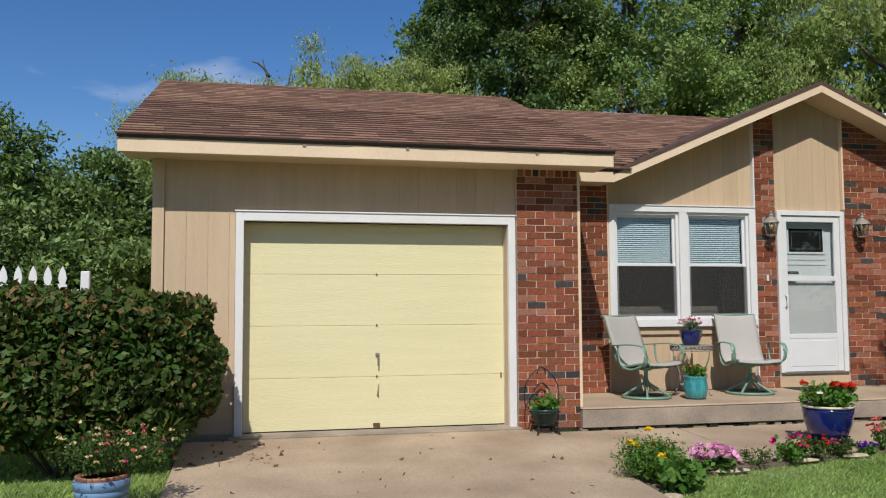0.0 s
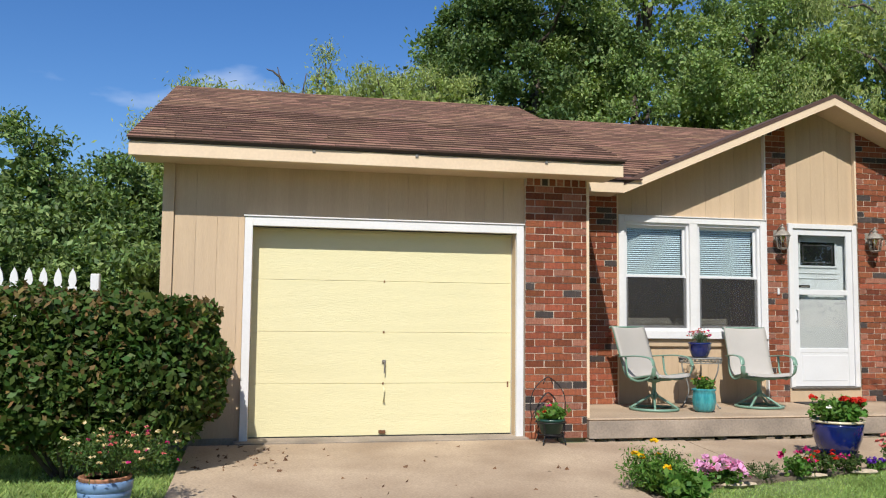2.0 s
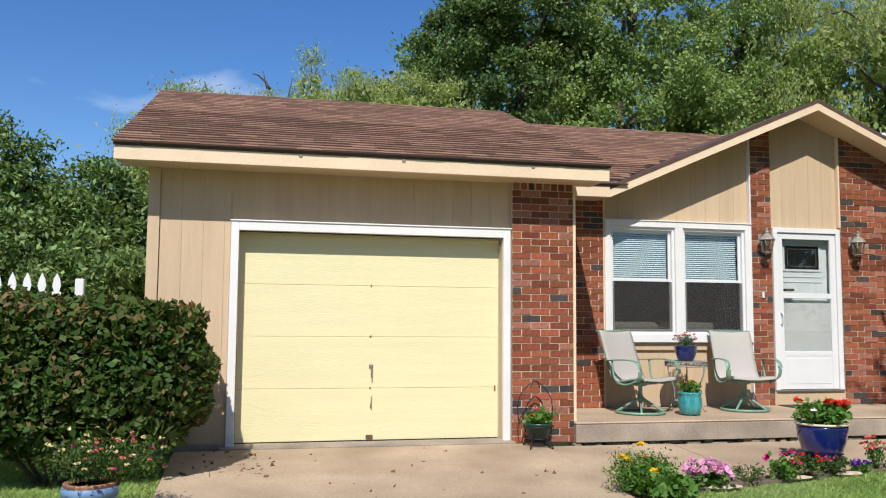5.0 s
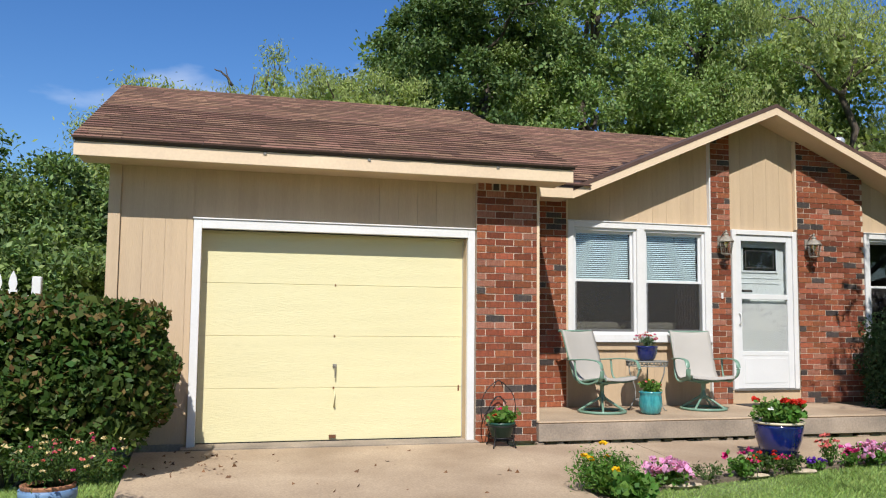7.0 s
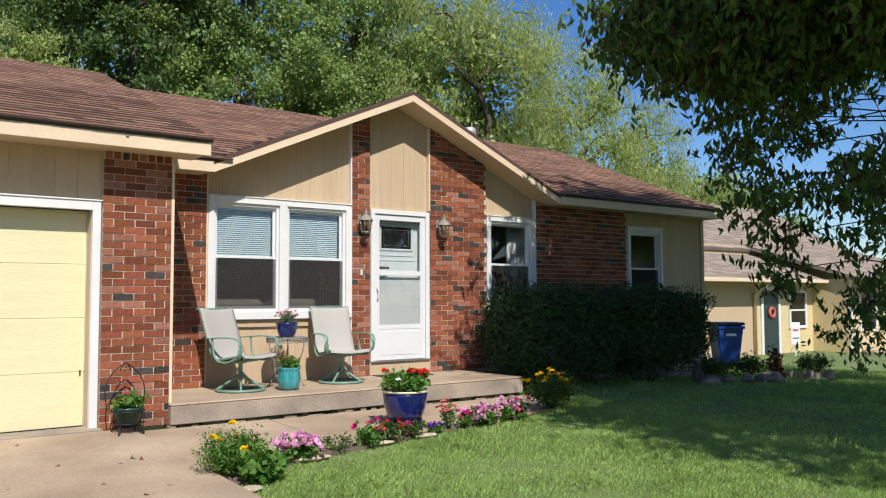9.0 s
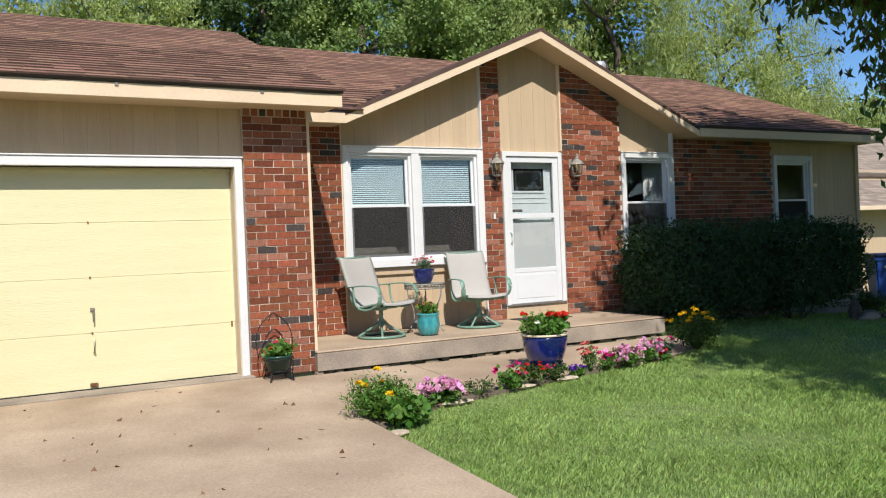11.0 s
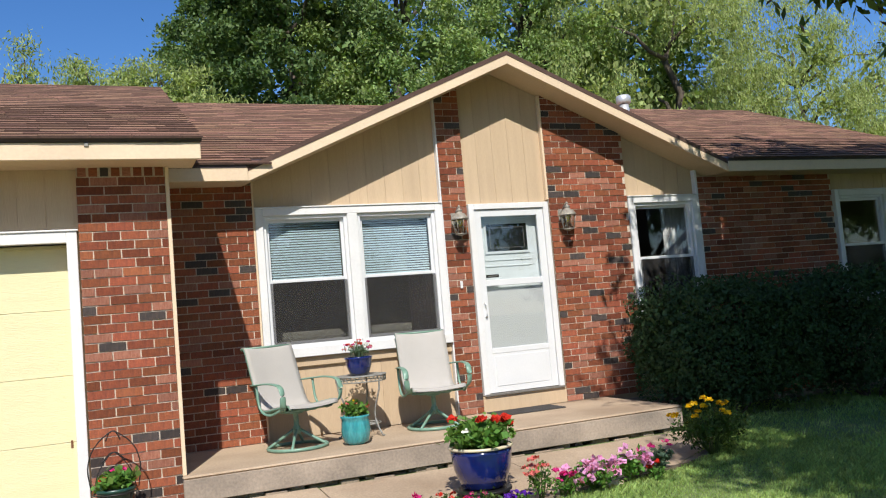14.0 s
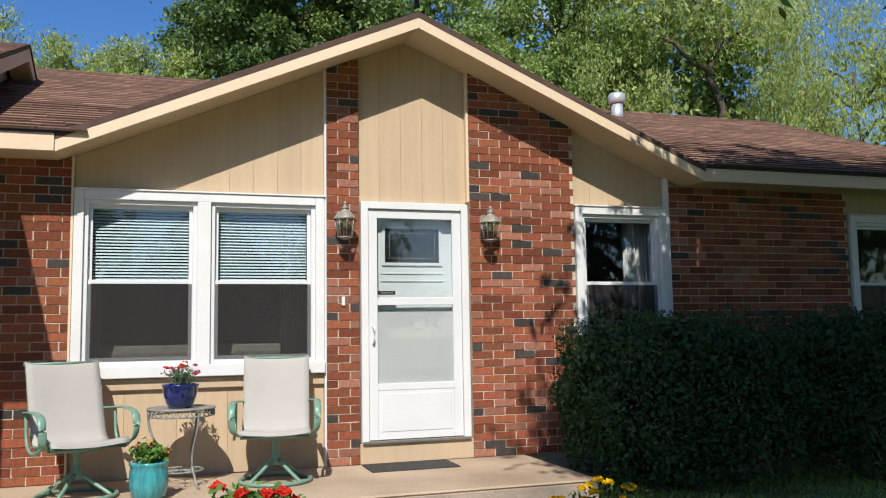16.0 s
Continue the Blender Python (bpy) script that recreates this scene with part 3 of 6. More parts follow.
# ---- windows ----
def window(name, x0, x1, z0, z1, units, blind, label):
    """A double-hung vinyl window with wide outer casing."""
    w = thing(name, label, "window", pose(0, WY, 0), kind="structure")
    c = 0.075
    part("window_frame", boxes((x0, x0 + c, -0.035, 0.05, z0, z1), (x1 - c, x1, -0.035, 0.05, z0, z1), (x0 + c, x1 - c, -0.035, 0.05, z1 - c, z1), bevel=0.004), WHITE, w, "white painted casing")
    part("window_sill", boxes((x0 - 0.005, x1 + 0.005, -0.06, 0.05, z0, z0 + 0.10), bevel=0.006), WHITE, w)
    part("drip_cap", boxes((x0 - 0.01, x1 + 0.01, -0.048, 0.03, z1, z1 + 0.014), bevel=0.003), WHITE, w)
    a, b = x0 + c, x1 - c
    bottom, top = z0 + 0.10, z1 - c
    step = (b - a - 0.11 * (units - 1)) / units
    mid = bottom + 0.505 * (top - bottom)
    for k in range(units):
        p = a + k * (step + 0.11)
        q = p + step
        if k:
            part("mullion", boxes((p - 0.11, p, -0.035, 0.05, bottom, top), bevel=0.004), WHITE, w)
        part("window_frame", boxes((p, p + 0.035, -0.005, 0.07, bottom, top), (q - 0.035, q, -0.005, 0.07, bottom, top), (p + 0.035, q - 0.035, -0.005, 0.07, top - 0.035, top), (p + 0.035, q - 0.035, -0.005, 0.07, bottom, bottom + 0.035), bevel=0.003), VINYL, w)
        p, q = p + 0.035, q - 0.035
        for lo, hi, y in ((bottom + 0.035, mid + 0.015, 0.012), (mid - 0.015, top - 0.035, 0.038)):
            sash = part("sash", boxes((p, p + 0.03, y, y + 0.024, lo, hi), (q - 0.03, q, y, y + 0.024, lo, hi), (p + 0.03, q - 0.03, y, y + 0.024, hi - 0.032, hi), (p + 0.03, q - 0.03, y, y + 0.024, lo, lo + 0.032), bevel=0.002), VINYL, w)
            pane = part("pane", boxes((p + 0.03, q - 0.03, y + 0.009, y + 0.014, lo + 0.032, hi - 0.032)), PANE_DARK if y < 0.02 else PANE, sash)
            pane.visible_shadow = False
        part("insect_screen", boxes((p + 0.004, q - 0.004, 0.003, 0.005, bottom + 0.036, mid - 0.018)), INSECT_SCREEN, w, "charcoal insect screen")
        if blind:
            n = int((top - mid - 0.05) / 0.026)
            for s in range(n):
                z = top - 0.07 - s * 0.026
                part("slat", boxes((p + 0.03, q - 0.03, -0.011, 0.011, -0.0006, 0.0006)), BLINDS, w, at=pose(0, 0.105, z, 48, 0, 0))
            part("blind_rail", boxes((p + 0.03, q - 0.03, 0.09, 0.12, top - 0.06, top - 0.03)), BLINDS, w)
    return w


window("window_1", 4.49, 6.512, 0.98, 2.505, 2, True, "white twin double-hung window with half-drawn blinds")
window("window_2", 8.95, 9.958, 0.98, 2.505, 1, False, "white double-hung window behind the hedge")
window("window_3", 12.25, 13.22, 0.98, 2.505, 1, False, "white double-hung window in tan siding")

# ---- entrance door: storm door before the house door ----
BLUEGREY = mat("pale_bluegrey_paint", (0.64, 0.69, 0.70), rough=0.45, var=0.05, scale=3)
door = thing("door_1", "white storm door before a pale blue-grey entrance door, closed", "door", pose(0.129, WY, 0.041) @ Matrix.Diagonal((0.9663, 1, 0.973, 1)), kind="structure")
part("door_frame", boxes((6.945, 7.012, -0.035, 0.05, 0.33, 2.51), (7.918, 7.985, -0.035, 0.05, 0.33, 2.51), (7.012, 7.918, -0.035, 0.05, 2.445, 2.51), bevel=0.004), WHITE, door, "white brick-mould casing")
part("sill", boxes((6.95, 7.98, -0.05, 0.05, 0.322, 0.345), bevel=0.003), GREY_METAL, door, "grey metal threshold")
leaf = part("storm_leaf", boxes((7.015, 7.10, -0.012, 0.022, 0.35, 2.44), (7.83, 7.915, -0.012, 0.022, 0.35, 2.44), (7.10, 7.83, -0.012, 0.022, 2.36, 2.44), (7.10, 7.83, -0.012, 0.022, 1.56, 1.63), (7.10, 7.83, -0.012, 0.022, 0.79, 0.85), (7.10, 7.83, -0.008, 0.018, 0.35, 0.79), bevel=0.003), VINYL, door)
kick = part("kick_panel", boxes((7.13, 7.80, -0.013, -0.007, 0.42, 0.76), bevel=0.003), VINYL, leaf)
for lo, hi, m in ((1.63, 2.36, PANE), (0.85, 1.56, PANE)):
    pane = part("pane", boxes((7.10, 7.83, 0.0, 0.005, lo, hi)), m, leaf)
    pane.visible_shadow = False
SCREEN = mat("grey_insect_screen", (0.50, 0.515, 0.52), rough=0.8, var=0.05, scale=4, bump=0)
part("screen", boxes((7.10, 7.83, 0.012, 0.014, 0.85, 1.50)), SCREEN, leaf, "grey insect screen behind the lower pane")
part("handle", tube(bmesh.new(), [(7.055, -0.012, 1.37), (7.055, -0.05, 1.36), (7.055, -0.055, 1.27), (7.055, -0.04, 1.22), (7.055, -0.012, 1.21)], 0.010), VINYL, leaf, "white pull handle")
part("house_number_plate", boxes((7.105, 7.27, -0.006, -0.002, 1.655, 1.69)), BLACK_METAL, leaf, "small black plate with an unreadable grey bar")
part("plate_bar", boxes((7.13, 7.25, -0.008, -0.006, 1.668, 1.677)), GREY_METAL, leaf)
inner = part("inner_door", boxes((7.03, 7.90, 0.10, 0.14, 0.35, 2.44), bevel=0.003), BLUEGREY, door, "pale blue-grey panelled door")
part("light_frame", boxes((7.17, 7.76, 0.085, 0.10, 2.28, 2.31), (7.17, 7.76, 0.085, 0.10, 1.93, 1.96), (7.17, 7.20, 0.085, 0.10, 1.96, 2.28), (7.73, 7.76, 0.085, 0.10, 1.96, 2.28), bevel=0.003), BLUEGREY, inner)
DARKGLASS = mat("dark_leaded_glass", (0.015, 0.017, 0.018), rough=0.08, var=0.2, scale=8, bump=0)
part("pane", boxes((7.20, 7.73, 0.09, 0.099, 1.96, 2.28)), DARKGLASS, inner, "dark leaded glass light")
part("lead_bar", boxes((7.24, 7.69, 0.086, 0.089, 2.235, 2.24), (7.24, 7.69, 0.086, 0.089, 2.0, 2.005), (7.24, 7.245, 0.086, 0.089, 2.005, 2.235), (7.685, 7.69, 0.086, 0.089, 2.005, 2.235)), GREY_METAL, inner)
for z in (1.85, 1.78):
    part("moulding", boxes((7.16, 7.77, 0.09, 0.1, z, z + 0.018), bevel=0.004), BLUEGREY, inner)

# things seen dimly through the glass
CREAM_CLOTH = mat("cream_upholstery", (0.55, 0.52, 0.42), rough=0.95, var=0.15, scale=5)
sofa = thing("sofa", "cream upholstered sofa standing behind the window", "sofa", pose(5.5, WY + 0.55, 0.32))
for sx in (-1, 1):
    bm = bmesh.new()
    box(bm, sx * 0.48 - 0.46, sx * 0.48 + 0.46, -0.12, 0.12, 0.12, 0.92, bevel=0.07)
    part("backrest", bm, CREAM_CLOTH, sofa)
part("seat", boxes((-0.95, 0.95, 0.13, 0.75, 0.10, 0.42), bevel=0.06), CREAM_CLOTH, sofa)
part("base", boxes((-0.96, 0.96, -0.12, 0.75, 0.0, 0.095), bevel=0.02), CREAM_CLOTH, sofa)
CURTAIN = mat("dark_red_curtain", (0.06, 0.03, 0.028), rough=0.95, var=0.2, scale=5)
SHEER = mat("pale_curtain", (0.55, 0.55, 0.54), rough=0.9, var=0.1, scale=5)


def curtain(x0, x1, z0, z1, material, label):
    bm = bmesh.new()
    n = 40
    rows = [[bm.verts.new((x0 + (x1 - x0) * i / n, WY + 0.26 + 0.03 * math.sin(i * 1.25) + dy, z)) for i in range(n + 1)] for z, dy in ((z0, 0.0), (z1, 0.0), (z1, 0.006), (z0, 0.006))]
    for k in range(4):
        for i in range(n):
            bm.faces.new((rows[k][i], rows[k][i + 1], rows[(k + 1) % 4][i + 1], rows[(k + 1) % 4][i])).smooth = True
    ob = part("curtain", bm, material)
    tagged(ob, label, "curtain")
    pole = part("curtain_pole", tube(bmesh.new(), [(x0 - 0.05, WY + 0.26, z1 + 0.005), (x1 + 0.05, WY + 0.26, z1 + 0.005)], 0.012), GREY_METAL, ob)


curtain(6.17, 6.50, 0.34, 2.5, CURTAIN, "dark red curtain drawn aside behind the window")
curtain(4.46, 4.68, 0.34, 2.5, CURTAIN, "dark red curtain gathered behind the window")
curtain(9.62, 9.97, 0.34, 2.5, SHEER, "pale curtain drawn aside in the bedroom window")


# ---- wall lanterns ----
BRASS = mat("aged_brass", (0.36, 0.33, 0.28), rough=0.5, metal=0.3, var=0.3, scale=25)
LGLASS = glass_mat("lantern_glass", (0.88, 0.90, 0.88), 0.9)
BULB = mat("yellow_bulb", (0.75, 0.60, 0.08), rough=0.3, var=0.05, scale=4, bump=0)


def lantern(x, z):
    """x, z: the middle of the glass body."""
    t = thing("wall_lantern", "aged brass wall lantern with clear glass on red brick", "lamp", pose(x, WY - 0.03, z), group="entrance lanterns")
    part("back_plate", boxes((-0.05, 0.05, -0.014, 0.0, -0.02, 0.12), bevel=0.005), BRASS, t)
    part("arm", tube(bmesh.new(), [(0, 0, 0.08), (0, -0.05, 0.14), (0, -0.10, 0.165), (0, -0.13, 0.13)], 0.009), BRASS, t)
    body = lathe(bmesh.new(), [(0.060, -0.125), (0.092, 0.03)], 8, (0, -0.13, 0))
    part("glass", body, LGLASS, t).visible_shadow = False
    part("frame", lathe(bmesh.new(), [(0.094, 0.028), (0.104, 0.034), (0.098, 0.044), (0.066, 0.088), (0.034, 0.104), (0.03, 0.122), (0.040, 0.128), (0.026, 0.142), (0.012, 0.15), (0.010, 0.165), (0.018, 0.176), (0.004, 0.192)], 8, (0, -0.13, 0)), BRASS, t, "aged brass cap with finial")
    part("base", lathe(bmesh.new(), [(0.004, -0.150), (0.020, -0.146), (0.040, -0.136), (0.064, -0.130), (0.064, -0.122)], 8, (0, -0.13, 0)), BRASS, t)
    for i in range(8):
        a = math.pi * i / 4
        part("rib", tube(bmesh.new(), [(0.061 * math.cos(a), -0.13 + 0.061 * math.sin(a), -0.125), (0.093 * math.cos(a), -0.13 + 0.093 * math.sin(a), 0.032)], 0.003, 6), BRASS, t)
    part("bulb", lathe(bmesh.new(), [(0.014, -0.03), (0.018, -0.005), (0.030, 0.005), (0.030, 0.03), (0.012, 0.046)], 14, (0, -0.13, -0.01)), BULB, t, "yellow bug bulb")


lantern(6.67, 2.268)
lantern(8.02, 2.268)
tagged(part("doorbell", boxes((6.663, 6.693, WY - 0.045, WY - 0.03, 1.555, 1.635), bevel=0.004), WHITE), "small white doorbell button on the brick", "doorbell")

# vent pipe on the main roof
vent = thing("vent_pipe", "white metal vent pipe with cap on the roof", "vent", pose(11.35, 4.6, 4.29))
WHITE_METAL = mat("white_galvanised_metal", (0.66, 0.67, 0.68), rough=0.4, metal=0.5, var=0.15, scale=10)
part("pipe", lathe(bmesh.new(), [(0.085, -0.05), (0.085, 0.25)], 20), WHITE_METAL, vent)
part("flashing", lathe(bmesh.new(), [(0.16, -0.02), (0.10, 0.06)], 20), GREY_METAL, vent)
part("cap", lathe(bmesh.new(), [(0.10, 0.26), (0.125, 0.29), (0.125, 0.38), (0.10, 0.41), (0.02, 0.43)], 20), WHITE_METAL, vent)
for x in (0.62, 1.62, 2.95):
    tagged(part("fascia_clip", boxes((x, x + 0.03, -0.452, -0.44, 2.775, 2.806), bevel=0.002), GREY_METAL), "small rusty clip on the garage fascia", "clip", "fascia clips")

# ---- porch things ----
SLING = mat("beige_sling_mesh", (0.41, 0.385, 0.355), (0.375, 0.355, 0.325), rough=0.85, var=0.1, scale=3, fine=400, bump=0.3)
GREEN_METAL = mat("sage_green_painted_metal", (0.17, 0.30, 0.225), (0.14, 0.25, 0.19), rough=0.4, var=0.12, scale=12, bump=0.05)
IRON = mat("weathered_verdigris_iron", (0.33, 0.34, 0.32), (0.20, 0.18, 0.15), rough=0.7, metal=0.3, var=0.4, scale=30)


def smooth_line(pts, n=8):
    """A soft curve through points."""
    p = [Vector(q) for q in pts]
    p = [2 * p[0] - p[1]] + p + [2 * p[-1] - p[-2]]
    out = []
    for i in range(1, len(p) - 2):
        for k in range(n):
            t = k / n
            a, b, c, d = p[i - 1], p[i], p[i + 1], p[i + 2]
            out.append(0.5 * (2 * b + (c - a) * t + (2 * a - 5 * b + 4 * c - d) * t * t + (3 * b - a - 3 * c + d) * t ** 3))
    return out + [p[-2]]


def patio_chair(at, label):
    t = thing("patio_chair", label, "chair", at, "porch chairs")
    part("base_ring", ring(bmesh.new(), (0, 0, 0.018), 0.27, 0.016), GREEN_METAL, t)
    for i in range(4):
        a = math.pi / 4 + i * math.pi / 2
        part("leg", tube(bmesh.new(), smooth_line([(0.27 * math.cos(a), 0.27 * math.sin(a), 0.02), (0.14 * math.cos(a), 0.14 * math.sin(a), 0.10), (0.03 * math.cos(a), 0.03 * math.sin(a), 0.17)], 5), 0.014, 8), GREEN_METAL, t)
    part("post", lathe(bmesh.new(), [(0.035, 0.13), (0.035, 0.2), (0.024, 0.21), (0.024, 0.31), (0.07, 0.32), (0.07, 0.335)], 18), GREEN_METAL, t)
    part("spring_plate", boxes((-0.16, 0.16, -0.12, 0.12, 0.335, 0.352), bevel=0.004), GREEN_METAL, t)
    prof = [(-0.30, 0.385), (-0.27, 0.415), (-0.10, 0.395), (0.10, 0.365), (0.19, 0.40), (0.25, 0.55), (0.33, 0.80), (0.39, 0.99), (0.425, 1.03), (0.455, 1.02)]
    line = smooth_line([(0, y, z if z < 0.45 else 0.40 + (z - 0.40) * 0.86) for y, z in prof], 5)
    for sx in (-1, 1):
        part("side_rail", tube(bmesh.new(), [(sx * 0.250, q.y, q.z) for q in line], 0.014, 8), GREEN_METAL, t)
        arm = smooth_line([(sx * 0.26, -0.20, 0.375), (sx * 0.305, -0.27, 0.42), (sx * 0.315, -0.29, 0.52), (sx * 0.315, -0.24, 0.60), (sx * 0.315, -0.05, 0.62), (sx * 0.31, 0.13, 0.61), (sx * 0.275, 0.27, 0.60)], 6)
        part("arm", tube(bmesh.new(), arm, 0.027, 10, flat=0.32), GREEN_METAL, t)
        brace = smooth_line([(sx * 0.29, -0.25, 0.40), (sx * 0.31, -0.05, 0.34), (sx * 0.31, 0.10, 0.40), (sx * 0.31, 0.14, 0.60)], 6)
        part("brace", tube(bmesh.new(), brace, 0.012, 8), GREEN_METAL, t)
    for y, z in ((-0.22, 0.365), (0.12, 0.345), (0.40, 0.94)):
        part("crossbar", tube(bmesh.new(), [(-0.255, y, z), (0.255, y, z)], 0.011, 8), GREEN_METAL, t)
    bm = bmesh.new()
    n = 10
    top, low = [], []
    for q in line:
        top.append([bm.verts.new((-0.262 + 0.524 * i / n, q.y - 0.015, q.z + 0.014 - 0.018 * math.sin(math.pi * i / n))) for i in range(n + 1)])
        low.append([bm.verts.new((-0.262 + 0.524 * i / n, q.y - 0.010, q.z + 0.008 - 0.018 * math.sin(math.pi * i / n))) for i in range(n + 1)])
    for k in range(len(line) - 1):
        for i in range(n):
            bm.faces.new((top[k][i], top[k][i + 1], top[k + 1][i + 1], top[k + 1][i])).smooth = True
            bm.faces.new((low[k][i], low[k + 1][i], low[k + 1][i + 1], low[k][i + 1])).smooth = True
    for k in range(len(line) - 1):
        for i in (0, n):
            bm.faces.new((top[k][i], top[k + 1][i], low[k + 1][i], low[k][i]))
    part("sling_seat", bm, SLING, t, "taut beige mesh sling")
    return t


patio_chair(pose(4.62, 0.62, PORCH, rz=22), "sage green swivel patio chair with beige sling, turned towards the table")
patio_chair(pose(6.03, 0.74, PORCH, rz=-8), "sage green swivel patio chair with beige sling by the brick strip")

# plant table of wrought iron
table = thing("plant_table", "weathered wrought iron plant table with lattice rim", "table", pose(5.33, 0.85, PORCH) @ Matrix.Scale(0.97, 4))
part("top_ring", ring(bmesh.new(), (0, 0, 0.60), 0.255, 0.008), IRON, table)
part("rim_ring", ring(bmesh.new(), (0, 0, 0.545), 0.25, 0.007), IRON, table)
part("tabletop", lathe(bmesh.new(), [(0.25, 0.592), (0.25, 0.602)], 32), IRON, table, "pale weathered mesh top")
for i in range(16):
    a = 2 * math.pi * i / 16
    part("scroll", tube(bmesh.new(), [(0.252 * math.cos(a + k * 0.19), 0.252 * math.sin(a + k * 0.19), 0.572 + 0.025 * math.sin(k * math.pi * 2)) for k in (0, 0.25, 0.5, 0.75, 1, 1.25, 1.5, 1.75, 2)], 0.005, 6), IRON, table)
for i in range(3):
    a = math.radians(-60 + 120 * i)
    c, s = math.cos(a), math.sin(a)
    part("leg", tube(bmesh.new(), smooth_line([(0.25 * c, 0.25 * s, 0.57), (0.235 * c, 0.235 * s, 0.45), (0.17 * c, 0.17 * s, 0.28), (0.17 * c, 0.17 * s, 0.15), (0.24 * c, 0.24 * s, 0.02), (0.27 * c, 0.27 * s, 0.012)], 6), 0.009, 8), IRON, table)
part("shelf_ring", ring(bmesh.new(), (0, 0, 0.12), 0.17, 0.007), IRON, table)
for i in range(6):
    a = math.pi * i / 6
    part("shelf_bar", tube(bmesh.new(), [(0.17 * math.cos(a), 0.17 * math.sin(a), 0.12), (-0.17 * math.cos(a), -0.17 * math.sin(a), 0.12)], 0.004, 6), IRON, table)

# ---- potted plants ----
BLUE_GLAZE = mat("cobalt_blue_glaze", (0.007, 0.018, 0.135), (0.004, 0.010, 0.07), rough=0.12, var=0.3, scale=5, fine=20, bump=0.05, coat=0.6)
TEAL_GLAZE = mat("teal_drip_glaze", (0.03, 0.22, 0.25), (0.06, 0.34, 0.35), rough=0.15, var=0.3, scale=9, fine=30, bump=0.05, coat=0.6, stretch=(3, 3, 0.5))
CREAM_GLAZE = mat("cream_glaze", (0.68, 0.60, 0.42), rough=0.25, var=0.1, scale=9)
GREEN_PLASTIC = mat("dark_green_plastic", (0.012, 0.055, 0.04), rough=0.35, var=0.15, scale=9)
BLUE_PLASTIC = mat("faded_blue_plastic", (0.16, 0.27, 0.44), (0.13, 0.22, 0.38), rough=0.45, var=0.12, scale=5, stretch=(1, 1, 0.2))
TERRACOTTA = mat("terracotta", (0.42, 0.19, 0.10), rough=0.85, var=0.2, scale=9)
RED = mat("red_geranium_petal", (0.62, 0.03, 0.015), rough=0.6, var=0.2, scale=30, isl=0.25, bump=0, leaf=0.2)
PINK = mat("pink_petunia_petal", (0.76, 0.32, 0.56), (0.72, 0.40, 0.62), rough=0.6, var=0.2, scale=9, isl=0.25, bump=0, leaf=0.2)
MAGENTA = mat("magenta_petal", (0.60, 0.03, 0.20), rough=0.6, var=0.2, scale=30, isl=0.25, bump=0, leaf=0.2)
PURPLE = mat("purple_petal", (0.10, 0.02, 0.32), rough=0.6, var=0.2, scale=30, isl=0.25, bump=0, leaf=0.2)
YELLOW_PETAL = mat("yellow_marigold_petal", (0.85, 0.52, 0.01), rough=0.6, var=0.2, scale=30, isl=0.2, bump=0, leaf=0.2)
WHITE_PETAL = mat("white_petal", (0.80, 0.78, 0.74), rough=0.6, var=0.1, scale=30, isl=0.1, bump=0, leaf=0.2)
SALMON = mat("salmon_petal", (0.72, 0.18, 0.16), rough=0.6, var=0.2, scale=30, isl=0.25, bump=0, leaf=0.2)
CREAM_PETAL = mat("cream_petal", (0.78, 0.62, 0.34), rough=0.6, var=0.2, scale=30, isl=0.2, bump=0, leaf=0.2)
STEM = mat("plant_stem", (0.07, 0.12, 0.03), rough=0.7, var=0.2, scale=20, bump=0)
LEAF_BLUE = mat("blue_green_leaf", (0.10, 0.17, 0.10), (0.13, 0.19, 0.12), rough=0.6, var=0.3, scale=5, bump=0, isl=0.4, leaf=0.2)
LEAF_REDDISH = mat("dark_red_leaf", (0.08, 0.02, 0.018), rough=0.6, var=0.3, scale=5, bump=0, isl=0.4, leaf=0.2)


def blossom_points(g, spots, size, petals):
    """Petal centres of blooms at the spots."""
    out = []
    for s in spots:
        d = g.normal(size=(petals, 3))
        d /= np.linalg.norm(d, axis=1)[:, None]
        d[:, 2] = np.abs(d[:, 2]) * 0.7
        out.append(np.asarray(s) + d * size)
    return np.concatenate(out)


